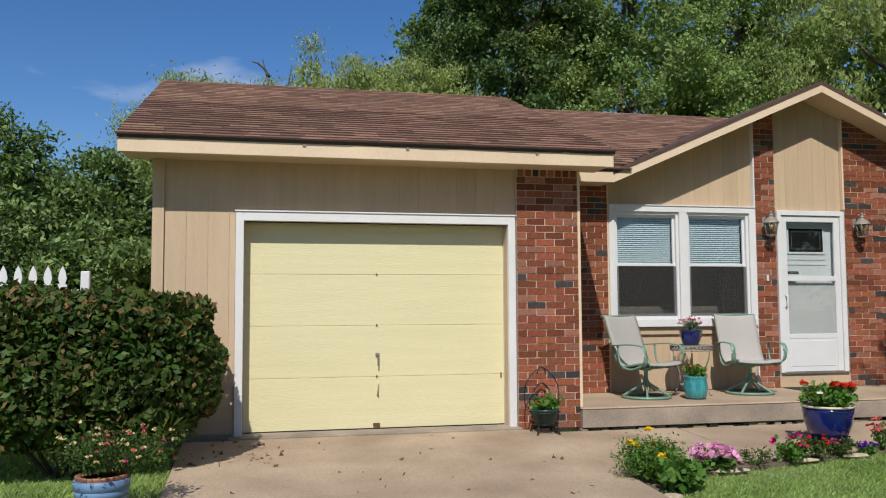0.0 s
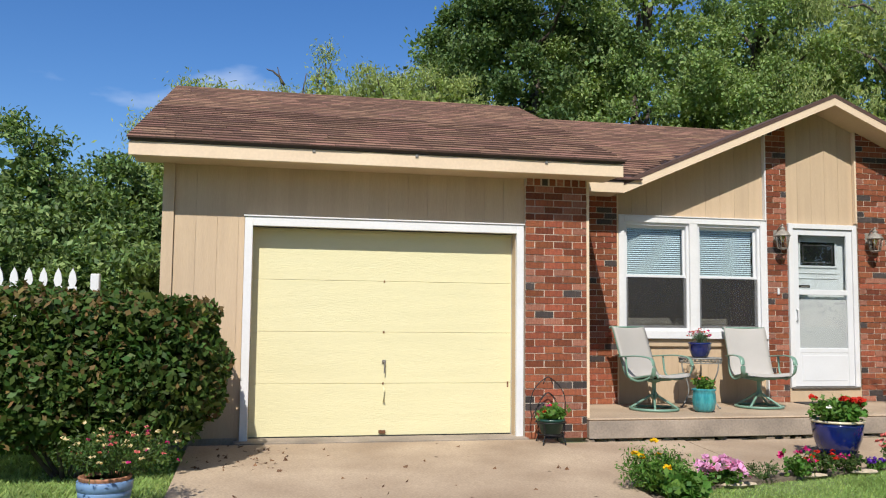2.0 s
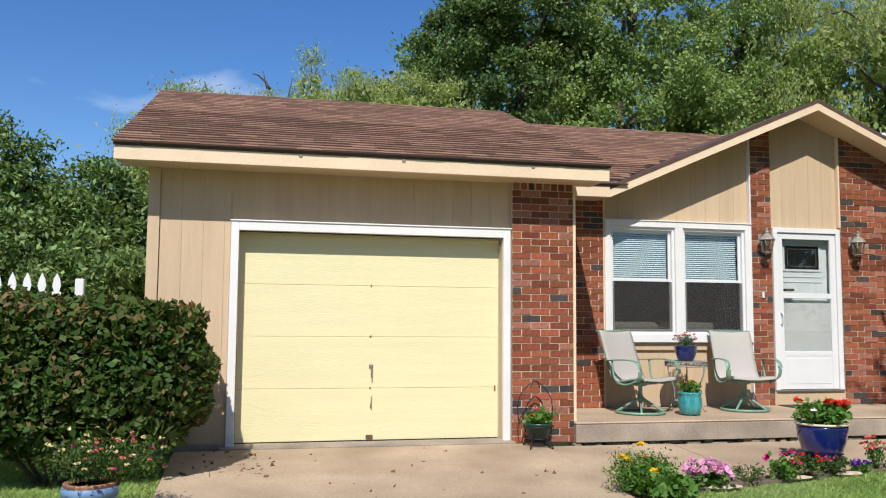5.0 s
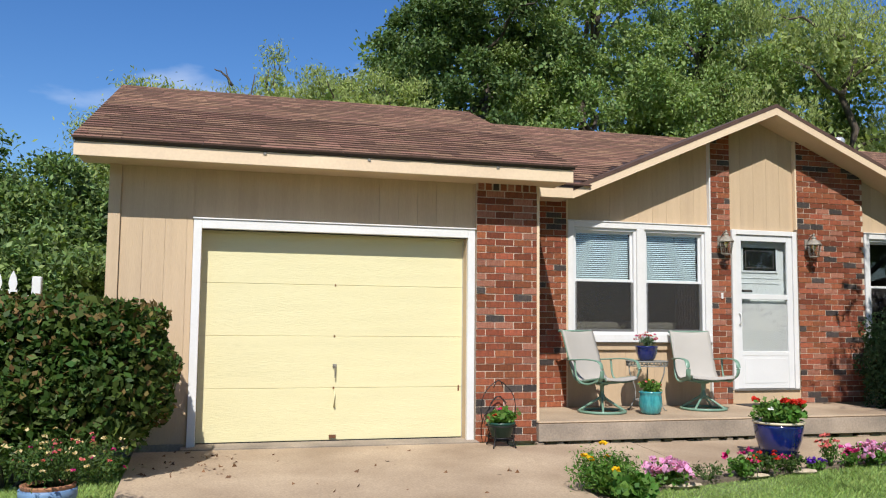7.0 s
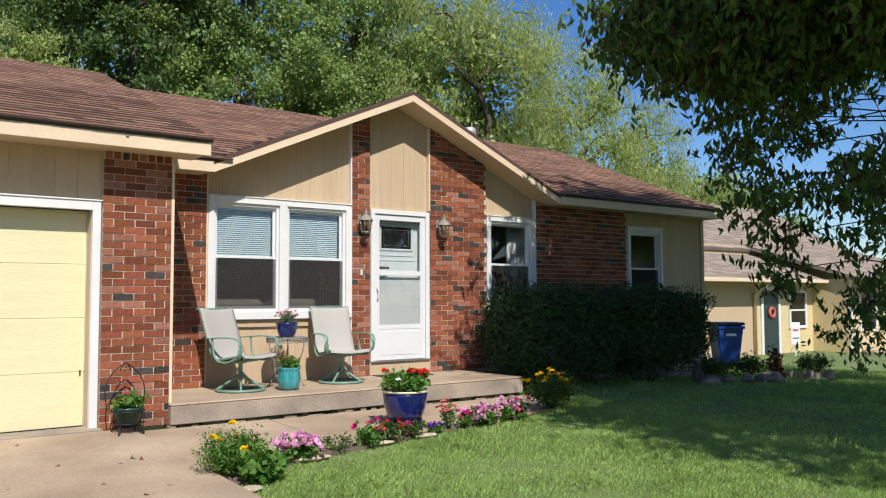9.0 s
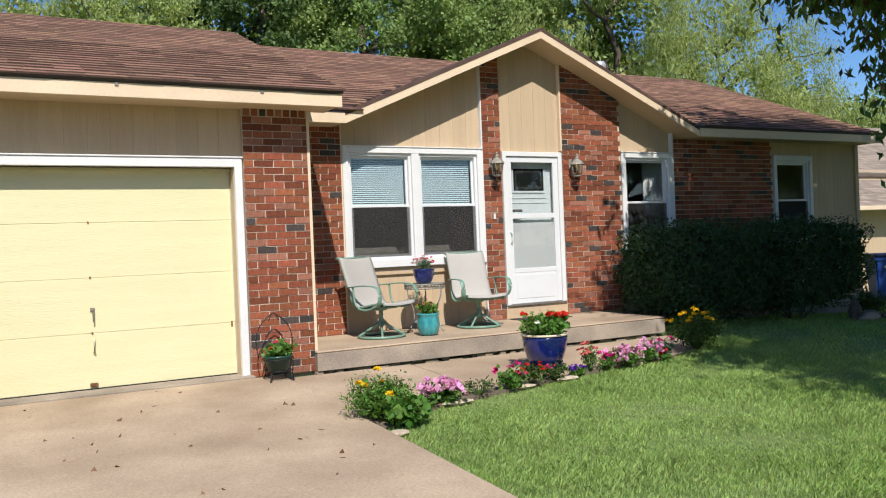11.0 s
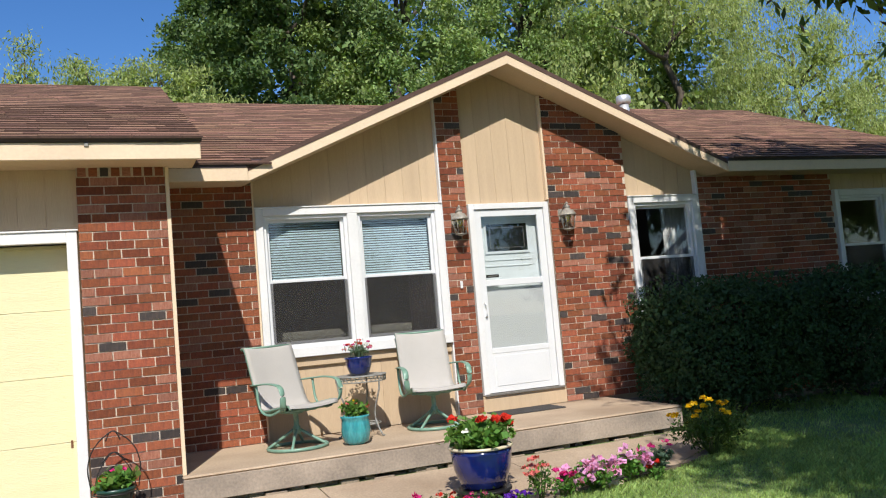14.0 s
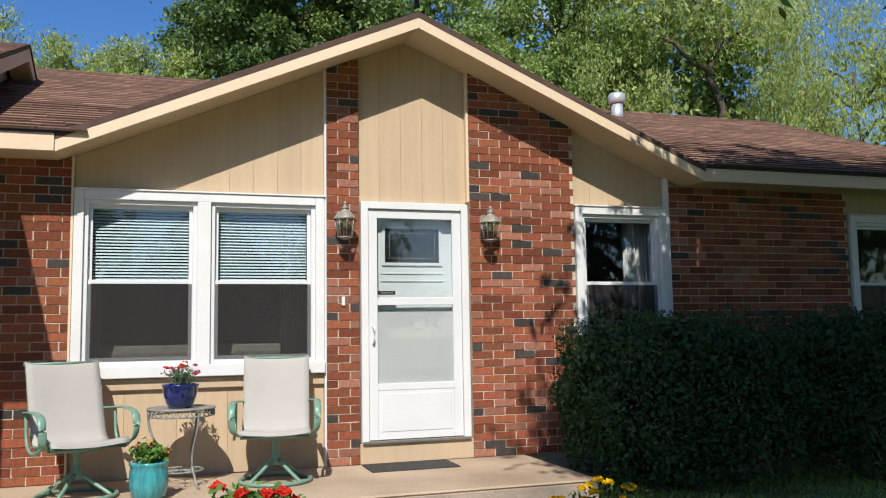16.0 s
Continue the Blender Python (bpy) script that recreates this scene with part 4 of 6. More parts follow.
def foliage(parent, c, rx, ry, rz, n, size, material, seed, wide=0.7, blooms=(), stems=14, name="foliage"):
    """A bushy plant: stems, leaves in an uneven dome, and blooms: (material, count, size, petals, low, high)."""
    g = np.random.default_rng(seed)
    c = np.asarray(c, dtype=float)
    bm = bmesh.new()
    tips = []
    for i in range(stems):
        a, r = g.uniform(0, 6.283), math.sqrt(g.uniform(0.05, 1))
        tip = c + (rx * r * math.cos(a) * 0.9, ry * r * math.sin(a) * 0.9, rz * (1.02 - 0.45 * r * r) * g.uniform(0.7, 1.0))
        tips.append(tip)
        tube(bm, [c + (0.1 * rx * math.cos(a), 0.1 * ry * math.sin(a), 0), 0.5 * (c + tip) + (0, 0, 0.1 * rz), tip], 0.004, 5, 0.002)
    part("stalk", bm, STEM, parent)
    tips = np.asarray(tips)
    pts = tips[g.integers(0, len(tips), n)] * 1.0
    k = g.uniform(0.35, 1.0, (n, 1)) ** 0.6
    pts = c + (pts - c) * k + g.normal(size=(n, 3)) * (0.17 * rx, 0.17 * ry, 0.13 * rz)
    pts[:, 2] = np.maximum(pts[:, 2], c[2] - 0.04)
    leaves(name, pts, size, [material], parent, wide, up=0.5, seed=seed)
    for m, count, s, petals, lo, hi in blooms:
        spots = []
        for i in range(count):
            a, r = g.uniform(0, 6.283), math.sqrt(g.uniform(0, 0.9))
            spots.append(c + (rx * r * math.cos(a), ry * r * math.sin(a), rz * g.uniform(lo, hi) * (1.08 - 0.35 * r * r)))
        for q in spots:
            leaves("blossom", blossom_points(g, [q], s * 0.5, petals), s * 0.8, [m], parent, 0.9, up=0.6, seed=int(abs(q[0]) * 1000) % 9999)


pot = thing("flower_pot", "cobalt blue glazed pot with small red flowers on the table", "potted plant", pose(5.32, 0.84, PORCH + 0.586))
part("pot", lathe(bmesh.new(), [(0.075, 0), (0.10, 0.03), (0.125, 0.10), (0.132, 0.16), (0.138, 0.165), (0.138, 0.18), (0.122, 0.18), (0.118, 0.15)], 30), BLUE_GLAZE, pot)
part("soil", lathe(bmesh.new(), [(0.118, 0.145), (0.118, 0.16)], 24), SOIL, pot)
foliage(pot, (0, 0, 0.16), 0.15, 0.14, 0.17, 420, 0.035, LEAF_BLUE, 11, 0.3, [(RED, 9, 0.035, 8, 0.7, 1.1), (MAGENTA, 6, 0.03, 8, 0.6, 1.05), (WHITE_PETAL, 6, 0.018, 6, 0.7, 1.1)], 22)

pot = thing("flower_pot", "teal drip-glazed pot with green and orange plant on the porch", "potted plant", pose(5.11, 0.37, PORCH))
part("pot", lathe(bmesh.new(), [(0.085, 0), (0.12, 0.03), (0.135, 0.12), (0.128, 0.20), (0.122, 0.23), (0.135, 0.245), (0.135, 0.262), (0.115, 0.262), (0.11, 0.23)], 30), TEAL_GLAZE, pot)
part("soil", lathe(bmesh.new(), [(0.11, 0.22), (0.11, 0.24)], 24), SOIL, pot)
foliage(pot, (0, 0, 0.24), 0.14, 0.14, 0.15, 500, 0.045, LEAF_BED, 12, 0.6, [(SALMON, 6, 0.03, 7, 0.6, 1.05), (YELLOW_PETAL, 5, 0.025, 7, 0.6, 1.0)], 20)

big = thing("flower_pot", "large cobalt blue glazed pot with red geraniums on a black stand", "potted plant", pose(5.65, -1.20, float(ground_z(5.65, -1.2)) - 0.002) @ Matrix.Scale(0.86, 4))
stand = part("pot_stand", lathe(bmesh.new(), [(0.24, 0.05), (0.25, 0.055), (0.25, 0.07), (0.23, 0.075)], 30), BLACK_METAL, big, "black iron plant caddy")
for i in range(4):
    a = math.pi / 4 + i * math.pi / 2
    part("foot", tube(bmesh.new(), [(0.22 * math.cos(a), 0.22 * math.sin(a), 0.06), (0.25 * math.cos(a), 0.25 * math.sin(a), 0.005)], 0.012), BLACK_METAL, stand)
part("pot", lathe(bmesh.new(), [(0.17, 0.076), (0.20, 0.10), (0.255, 0.25), (0.275, 0.39), (0.272, 0.425)], 40), BLUE_GLAZE, big)
part("rim", lathe(bmesh.new(), [(0.272, 0.425), (0.288, 0.43), (0.288, 0.45), (0.258, 0.452), (0.25, 0.41)], 40), CREAM_GLAZE, big, "worn cream glazed rim")
part("soil", lathe(bmesh.new(), [(0.25, 0.40), (0.25, 0.42)], 30), SOIL, big)
foliage(big, (0, 0, 0.42), 0.33, 0.30, 0.26, 1300, 0.065, LEAF_BED, 13, 0.9, [(RED, 6, 0.075, 26, 0.8, 1.2), (WHITE_PETAL, 3, 0.05, 14, 0.6, 0.9)], 34)

# pot in an iron stand with an arched trellis, before the brick pillar
st = thing("plant_stand", "black iron arched plant stand with dark green flower pot", "plant stand", pose(3.04, -0.36, float(ground_z(3.04, -0.36)) + 0.044) @ Matrix.Scale(0.88, 4))
for sx in (-1, 1):
    part("arch", tube(bmesh.new(), smooth_line([(sx * 0.19, 0.10, 0.25), (sx * 0.21, 0.10, 0.45), (sx * 0.15, 0.10, 0.62), (0.0, 0.10, 0.74), (-sx * 0.06, 0.10, 0.66)], 6), 0.006, 6), BLACK_METAL, st)
    part("arch", tube(bmesh.new(), smooth_line([(sx * 0.17, 0.10, 0.25), (sx * 0.12, 0.10, 0.42), (0, 0.10, 0.56), (-sx * 0.1, 0.10, 0.48)], 6), 0.005, 6), BLACK_METAL, st)
for i in range(4):
    a = math.pi / 4 + i * math.pi / 2
    part("leg", tube(bmesh.new(), smooth_line([(0.17 * math.cos(a), 0.17 * math.sin(a), 0.24), (0.15 * math.cos(a), 0.15 * math.sin(a), 0.12), (0.19 * math.cos(a), 0.19 * math.sin(a), -0.005)], 5), 0.008, 6), BLACK_METAL, st)
part("hoop", ring(bmesh.new(), (0, 0, 0.24), 0.175, 0.007), BLACK_METAL, st)
part("hoop", ring(bmesh.new(), (0, 0, 0.11), 0.15, 0.006), BLACK_METAL, st)
part("pot", lathe(bmesh.new(), [(0.11, 0.115), (0.155, 0.25), (0.165, 0.255), (0.165, 0.28), (0.15, 0.28), (0.145, 0.25)], 26), GREEN_PLASTIC, st, "dark green plastic pot")
part("soil", lathe(bmesh.new(), [(0.145, 0.24), (0.145, 0.26)], 24), SOIL, st)
foliage(st, (0, 0, 0.26), 0.19, 0.17, 0.17, 520, 0.06, LEAF_BED, 14, 0.9, [(RED, 3, 0.05, 16, 0.5, 0.9), (MAGENTA, 3, 0.045, 14, 0.5, 0.9)], 20)

MAT = mat("dark_ribbed_rubber", (0.03, 0.03, 0.032), (0.05, 0.045, 0.04), rough=0.9, var=0.3, scale=20, fine=150, bump=0.6)
tagged(part("door_mat", boxes((6.82, 7.58, 0.84, 1.24, PORCH, PORCH + 0.012), bevel=0.004), MAT), "dark ribbed door mat on the concrete porch", "door mat")

# ---- left side: clipped bush, fence, planter ----
def shell_points(g, c, r, n, power=4.0, depth=0.18, lump=0.085):
    """Points in the outer shell of a rounded block, with an uneven outline."""
    d = g.normal(size=(n, 3))
    d /= (np.abs(d) ** power).sum(1)[:, None] ** (1 / power)
    ph = g.uniform(0, 6.28, 6)
    wob = 1 + lump * (np.sin(d[:, 0] * 5 + ph[0]) + np.sin(d[:, 1] * 6 + ph[1]) + np.sin(d[:, 2] * 7 + ph[2]) + np.sin(d[:, 0] * 11 + d[:, 2] * 9 + ph[3])) * 0.5
    k = 1 - depth * g.uniform(0, 1, n) ** 1.6
    return np.asarray(c) + d * (k * wob)[:, None] * np.asarray(r), d


def clipped_bush(name, label, at, r, n, size, mats, share, seed, base, stems=6, power=4.4):
    t = thing(name, label, "bush", pose(*at))
    g = np.random.default_rng(seed)
    c = (0, 0, base + r[2])
    pts, d = shell_points(g, c, r, n, power)
    top = (pts[:, 2] > base + 1.72 * r[2]) & (g.random(n) < 0.65)
    under = (d[:, 2] < -0.75) & (g.random(n) < 0.6)
    keep = ~under
    leaves("leaves", pts[keep & ~top], size, mats, t, 0.62, up=0.25, seed=seed, share=share, out=d[keep & ~top], outw=0.35)
    if len(mats) > 1:
        leaves("bronzed_leaves", pts[keep & top], size, [mats[1], mats[0]], t, 0.62, up=0.3, seed=seed + 1, share=(0.55, 0.45), out=d[keep & top], outw=0.35)
    core = leaves("inner_leaves", shell_points(g, c, np.asarray(r) * 0.86, n // 2, power)[0], size * 1.7, [mats[0]], t, 0.7, seed=seed + 2)
    for i in range(stems):
        a = 6.283 * i / stems + 0.4
        q = np.asarray((r[0] * 0.55 * math.cos(a), r[1] * 0.5 * math.sin(a), base + r[2] * 0.9))
        part("stem", tube(bmesh.new(), [(0.07 * math.cos(a), 0.07 * math.sin(a), -0.06), (q[0] * 0.45, q[1] * 0.45, base * 0.75), tuple(q)], 0.022, 7, 0.01), BARK, t)
    return t


clipped_bush("clipped_bush", "rounded clipped bush with bronze-tinged top beside the garage", (-1.34, -1.0, float(ground_z(-1.4, -1.0)) + 0.02), (1.17, 0.72, 0.605), 16500, 0.074, [LEAF_HEDGE, LEAF_RUST], (0.88, 0.12), 21, 0.26)
clipped_bush("clipped_hedge", "green clipped hedge block, leaf colour darkened for the tree shade", (9.47, 0.50, float(ground_z(9.5, 0.4))), (1.02, 0.64, 0.71), 22000, 0.043, [LEAF_SHADE], None, 22, 0.10)
clipped_bush("clipped_hedge", "green clipped hedge block below the far window, leaf colour darkened for shade", (11.72, 0.56, float(ground_z(11.5, 0.4))), (1.30, 0.64, 0.72), 22000, 0.043, [LEAF_SHADE], None, 23, 0.16)

fence = thing("picket_fence", "white wooden picket fence behind the bush", "fence", pose(-0.06, 1.0, -0.06))
bm = boxes((-0.044, 0.044, -0.01, 0.01, 0.0, 1.56))
v = prism(bm, [(-0.025, 1.56), (0.025, 1.56), (0.042, 1.62), (0.03, 1.69), (0.0, 1.755), (-0.03, 1.69), (-0.042, 1.62)], "y", -0.01, 0.01)
picket = mesh_of(bm, "picket", WHITE)
for i in range(30):
    piece("picket", picket, fence, -1.72 - i * 0.143, 0, 0)
for z in (0.35, 1.05, 1.42):
    part("rail", boxes((-6.0, -1.5, 0.012, 0.05, z, z + 0.085), bevel=0.004), WHITE, fence)
part("post", boxes((-1.545, -1.455, 0.0, 0.09, 0, 1.70), bevel=0.008), WHITE, fence)
part("post", boxes((-4.1, -4.01, 0.052, 0.14, 0, 1.6), bevel=0.008), WHITE, fence)

pl = thing("flower_planter", "faded blue plastic barrel planter with cream and red flowers", "planter", pose(-0.82, -2.3, float(ground_z(-0.82, -2.3)) + 0.014) @ Matrix.Scale(0.86, 4))
part("barrel", lathe(bmesh.new(), [(0.165, -0.02), (0.185, 0.05), (0.195, 0.14), (0.19, 0.145), (0.20, 0.15), (0.205, 0.2), (0.20, 0.205), (0.212, 0.21), (0.215, 0.275), (0.205, 0.285), (0.195, 0.27)], 36), BLUE_PLASTIC, pl)
part("inner_pot", lathe(bmesh.new(), [(0.19, 0.24), (0.20, 0.30), (0.205, 0.31), (0.18, 0.315), (0.17, 0.29)], 30), TERRACOTTA, pl, "terracotta rim")
part("soil", lathe(bmesh.new(), [(0.17, 0.27), (0.17, 0.29)], 24), SOIL, pl)
foliage(pl, (0.08, 0, 0.28), 0.50, 0.40, 0.42, 2300, 0.04, LEAF_HEDGE, 31, 0.4, [(CREAM_PETAL, 28, 0.035, 8, 0.55, 1.1), (SALMON, 14, 0.03, 8, 0.5, 1.05), (MAGENTA, 10, 0.03, 8, 0.3, 0.9)], 46)

# ---- flower bed along the walk ----
BED = [(3.15, -2.02), (3.15, -2.50), (3.9, -2.04), (5.0, -1.77), (6.3, -1.54), (7.3, -1.36), (7.92, -1.09), (8.4, -0.50), (8.26, -0.62), (7.88, -1.01), (7.37, -1.31), (6.31, -1.48), (4.61, -1.69), (3.81, -1.83)]
bm = bmesh.new()
prism(bm, BED, "z", -0.06, 0.0)
for v in bm.verts:
    v.co.z += float(ground_z(v.co.x, v.co.y)) + 0.012
setting("flower_bed", bm, SOIL, "dark soil strip of the flower bed along the walk", "flower bed")


def bed_plant(name, label, x, y, rx, rz, n, size, material, seed, blooms, wide=0.6, stems=16):
    t = thing(name, label, "flower", pose(x, y, float(ground_z(x, y)) - 0.01), "flower bed plants")
    foliage(t, (0, 0, 0.02), rx, rx * 0.8, rz, n, size, material, seed, wide, blooms, stems)


bed_plant("marigold", "bushy green marigold with yellow flowers at the driveway edge", 3.30, -2.14, 0.32, 0.36, 2600, 0.045, LEAF_BED, 41, [(YELLOW_PETAL, 6, 0.05, 18, 0.7, 1.1)], 0.35, 34)
bed_plant("bed_foliage", "low bright green leafy plant in the flower bed", 3.42, -2.36, 0.30, 0.20, 700, 0.075, LEAF_BED, 42, [], 0.8)
bed_plant("marigold", "tall marigold clump with many yellow flowers near the hedge", 7.86, -1.15, 0.38, 0.42, 1900, 0.05, LEAF_HEDGE, 43, [(YELLOW_PETAL, 15, 0.048, 18, 0.75, 1.1)], 0.35, 40)
bed_plant("petunia", "pale pink petunia mound in the flower bed", 3.95, -1.98, 0.24, 0.19, 400, 0.05, LEAF_BED, 44, [(PINK, 20, 0.08, 9, 0.5, 1.05)], 0.7)
bed_plant("petunia", "pale pink petunia mound in the flower bed", 6.42, -1.55, 0.26, 0.20, 380, 0.05, LEAF_BED, 45, [(PINK, 24, 0.075, 9, 0.5, 1.05)], 0.7)
bed_plant("petunia", "pale pink petunia mound in the flower bed", 6.80, -1.46, 0.20, 0.22, 300, 0.05, LEAF_BED, 46, [(PINK, 14, 0.075, 9, 0.5, 1.05)], 0.7)
bed_plant("petunia", "magenta petunia plant by the blue pot", 4.80, -1.80, 0.16, 0.20, 330, 0.05, LEAF_BED, 47, [(MAGENTA, 5, 0.06, 9, 0.8, 1.15)], 0.7)
bed_plant("salvia", "straggly red salvia in the flower bed", 5.10, -1.74, 0.20, 0.20, 420, 0.04, LEAF_HEDGE, 48, [(RED, 8, 0.04, 8, 0.6, 1.05)], 0.5)
bed_plant("salvia", "straggly dark red salvia in the flower bed", 5.40, -1.70, 0.16, 0.18, 330, 0.04, LEAF_HEDGE, 49, [(MAGENTA, 5, 0.035, 8, 0.6, 1.05)], 0.5)
bed_plant("bed_foliage", "thin weedy plant in the flower bed", 4.42, -1.88, 0.20, 0.17, 300, 0.035, LEAF_HEDGE, 50, [], 0.4)
bed_plant("pansy", "purple pansies in the flower bed", 5.70, -1.66, 0.12, 0.10, 160, 0.04, LEAF_BED, 51, [(PURPLE, 9, 0.05, 8, 0.6, 1.1)], 0.7)
bed_plant("snapdragon", "salmon snapdragon clump in the flower bed", 5.95, -1.56, 0.13, 0.25, 320, 0.04, LEAF_BED, 52, [(SALMON, 9, 0.05, 10, 0.85, 1.15)], 0.4)
bed_plant("petunia", "magenta petunia in the flower bed", 6.12, -1.57, 0.13, 0.17, 220, 0.04, LEAF_BED, 53, [(MAGENTA, 7, 0.055, 9, 0.6, 1.1)], 0.6)
bed_plant("dusty_miller", "silvery leafed plant near the marigolds", 7.15, -1.36, 0.16, 0.18, 330, 0.05, LEAF_BLUE, 54, [(MAGENTA, 4, 0.05, 9, 0.9, 1.25)], 0.5)
bed_plant("petunia", "single red petunia at the lawn edge", 6.95, -1.58, 0.10, 0.10, 120, 0.04, LEAF_BED, 55, [(RED, 3, 0.05, 9, 0.8, 1.15)], 0.6)

# ---- rock garden, bin and climber at the far corner ----


def rock(bm, c, r, seed):
    q = random.Random(seed)
    g = bmesh.ops.create_icosphere(bm, subdivisions=2, radius=1.0)["verts"]
    ph = [q.uniform(0, 6) for _ in range(3)]
    for v in g:
        k = 1 + 0.16 * math.sin(3.1 * v.co.x + ph[0]) + 0.14 * math.sin(3.7 * v.co.y + ph[1]) + 0.12 * math.sin(4.3 * v.co.z + ph[2])
        v.co = Vector(c) + Vector((v.co.x * r[0] * k, v.co.y * r[1] * k, v.co.z * r[2] * k))
    return bm


q = random.Random(8)
for i in range(17):
    x, y = 12.5 + 0.285 * i, -0.10 + 0.022 * i + 0.25 * math.sin(i * 0.8) + q.uniform(-0.1, 0.1)
    r = (q.uniform(0.10, 0.2), q.uniform(0.09, 0.15), q.uniform(0.06, 0.11))
    tagged(part("edging_stone", rock(bmesh.new(), (x, y, float(ground_z(x, y)) + r[2] * 0.4), r, i), STONE), "brown field stone edging the shaded corner bed", "stone", "bed edging stones")
for i, (x, y, a, b) in enumerate(((3.24, -2.66, 0.09, 0.05), (4.12, -2.02, 0.16, 0.05), (4.98, -1.80, 0.11, 0.04), (5.52, -1.71, 0.14, 0.05), (6.60, -1.52, 0.10, 0.04))):
    tagged(part("edging_stone", rock(bmesh.new(), (x, y, float(ground_z(x, y)) + 0.012), (a, b, 0.028), 40 + i), PALE_STONE), "flat pale stone edging the flower bed", "stone", "flower bed stones")
x = 12.35
tagged(part("tree_stump", rock(bmesh.new(), (x, -0.05, float(ground_z(x, -0.1)) + 0.12), (0.11, 0.10, 0.2), 99), BARK), "weathered upright wood stump at the bed edge", "stump")
bed_plant("bed_foliage", "dark green shrub in the stone-edged bed", 14.7, 0.55, 0.42, 0.42, 1100, 0.06, LEAF_HEDGE, 61, [], 0.5, 26)
bed_plant("bed_foliage", "dark green shrub beside the house corner", 13.6, 0.5, 0.40, 0.38, 1000, 0.06, LEAF_HEDGE, 62, [], 0.5, 26)
bed_plant("bed_foliage", "green shrub at the end of the stone bed", 17.0, 0.5, 0.5, 0.45, 1300, 0.06, LEAF_HEDGE, 63, [], 0.5, 26)
bed_plant("coleus", "dark red leafy plant in the stone-edged bed", 15.4, 0.45, 0.22, 0.55, 420, 0.09, LEAF_REDDISH, 64, [], 0.5, 18)
BIN = mat("blue_bin_plastic", (0.015, 0.06, 0.30), (0.012, 0.045, 0.24), rough=0.4, var=0.12, scale=4)
BIN_LID = mat("dark_navy_bin_plastic", (0.012, 0.02, 0.07), rough=0.4, var=0.12, scale=4)
wb = thing("wheelie_bin", "blue plastic wheelie bin with dark lid beside the house", "bin", pose(17.8, 3.1, float(ground_z(17.8, 3.1)) - 0.02, rz=-35))
bm = bmesh.new()
lo = [bm.verts.new(p) for p in ((-0.22, -0.24, 0.05), (0.22, -0.24, 0.05), (0.22, 0.24, 0.05), (-0.22, 0.24, 0.05))]
hi = [bm.verts.new(p) for p in ((-0.31, -0.34, 0.98), (0.31, -0.34, 0.98), (0.31, 0.34, 0.98), (-0.31, 0.34, 0.98))]
bm.faces.new(lo[::-1]), bm.faces.new(hi)
for i in range(4):
    bm.faces.new((lo[i], lo[(i + 1) % 4], hi[(i + 1) % 4], hi[i]))
bmesh.ops.bevel(bm, geom=list(bm.edges), offset=0.03, segments=2, affect="EDGES")
part("body", bm, BIN, wb)
part("rim", boxes((-0.33, 0.33, -0.36, 0.36, 0.90, 0.965), bevel=0.012), BIN, wb)
part("lid", boxes((-0.335, 0.335, -0.37, 0.36, 0.985, 1.05), bevel=0.025), BIN_LID, wb)
part("label_bar", boxes((-0.12, 0.12, -0.352, -0.345, 0.74, 0.80)), WHITE, wb, "white bar of unreadable lettering")
for sx in (-1, 1):
    part("wheel", tube(bmesh.new(), [(sx * 0.24, 0.27, 0.11), (sx * 0.29, 0.27, 0.11)], 0.11, 18), BLACK_METAL, wb)
part("handle", tube(bmesh.new(), [(-0.2, 0.38, 0.97), (-0.2, 0.44, 0.99), (0.2, 0.44, 0.99), (0.2, 0.38, 0.97)], 0.014), BIN, wb)

# dry leaves on the driveway
q = random.Random(5)
DRY = mat("dry_leaf", (0.20, 0.10, 0.045), rough=0.8, var=0.3, scale=20, bump=0, isl=0.3)
pts = []
for i in range(110):
    x, y = (q.uniform(-0.35, 0.45), q.uniform(-1.3, -0.2)) if q.random() < 0.6 else (q.uniform(-0.3, 2.9), q.uniform(-3.5, -0.2))
    pts.append((x, y, float(ground_z(x, y)) + 0.05))
tagged(leaves("fallen_leaves", pts, 0.06, [DRY], None, 0.6, up=1.5, seed=3), "dry brown leaves scattered on the driveway", "leaves", kind="stuff")


# ---- grass ----
def inside(px, py, poly):
    hit = np.zeros(len(px), dtype=bool)
    for (x0, y0), (x1, y1) in zip(poly, poly[1:] + poly[:1]):
        cross = (y0 > py) != (y1 > py)
        hit ^= cross & (px < (x1 - x0) * (py - y0) / (y1 - y0 + 1e-12) + x0)
    return hit


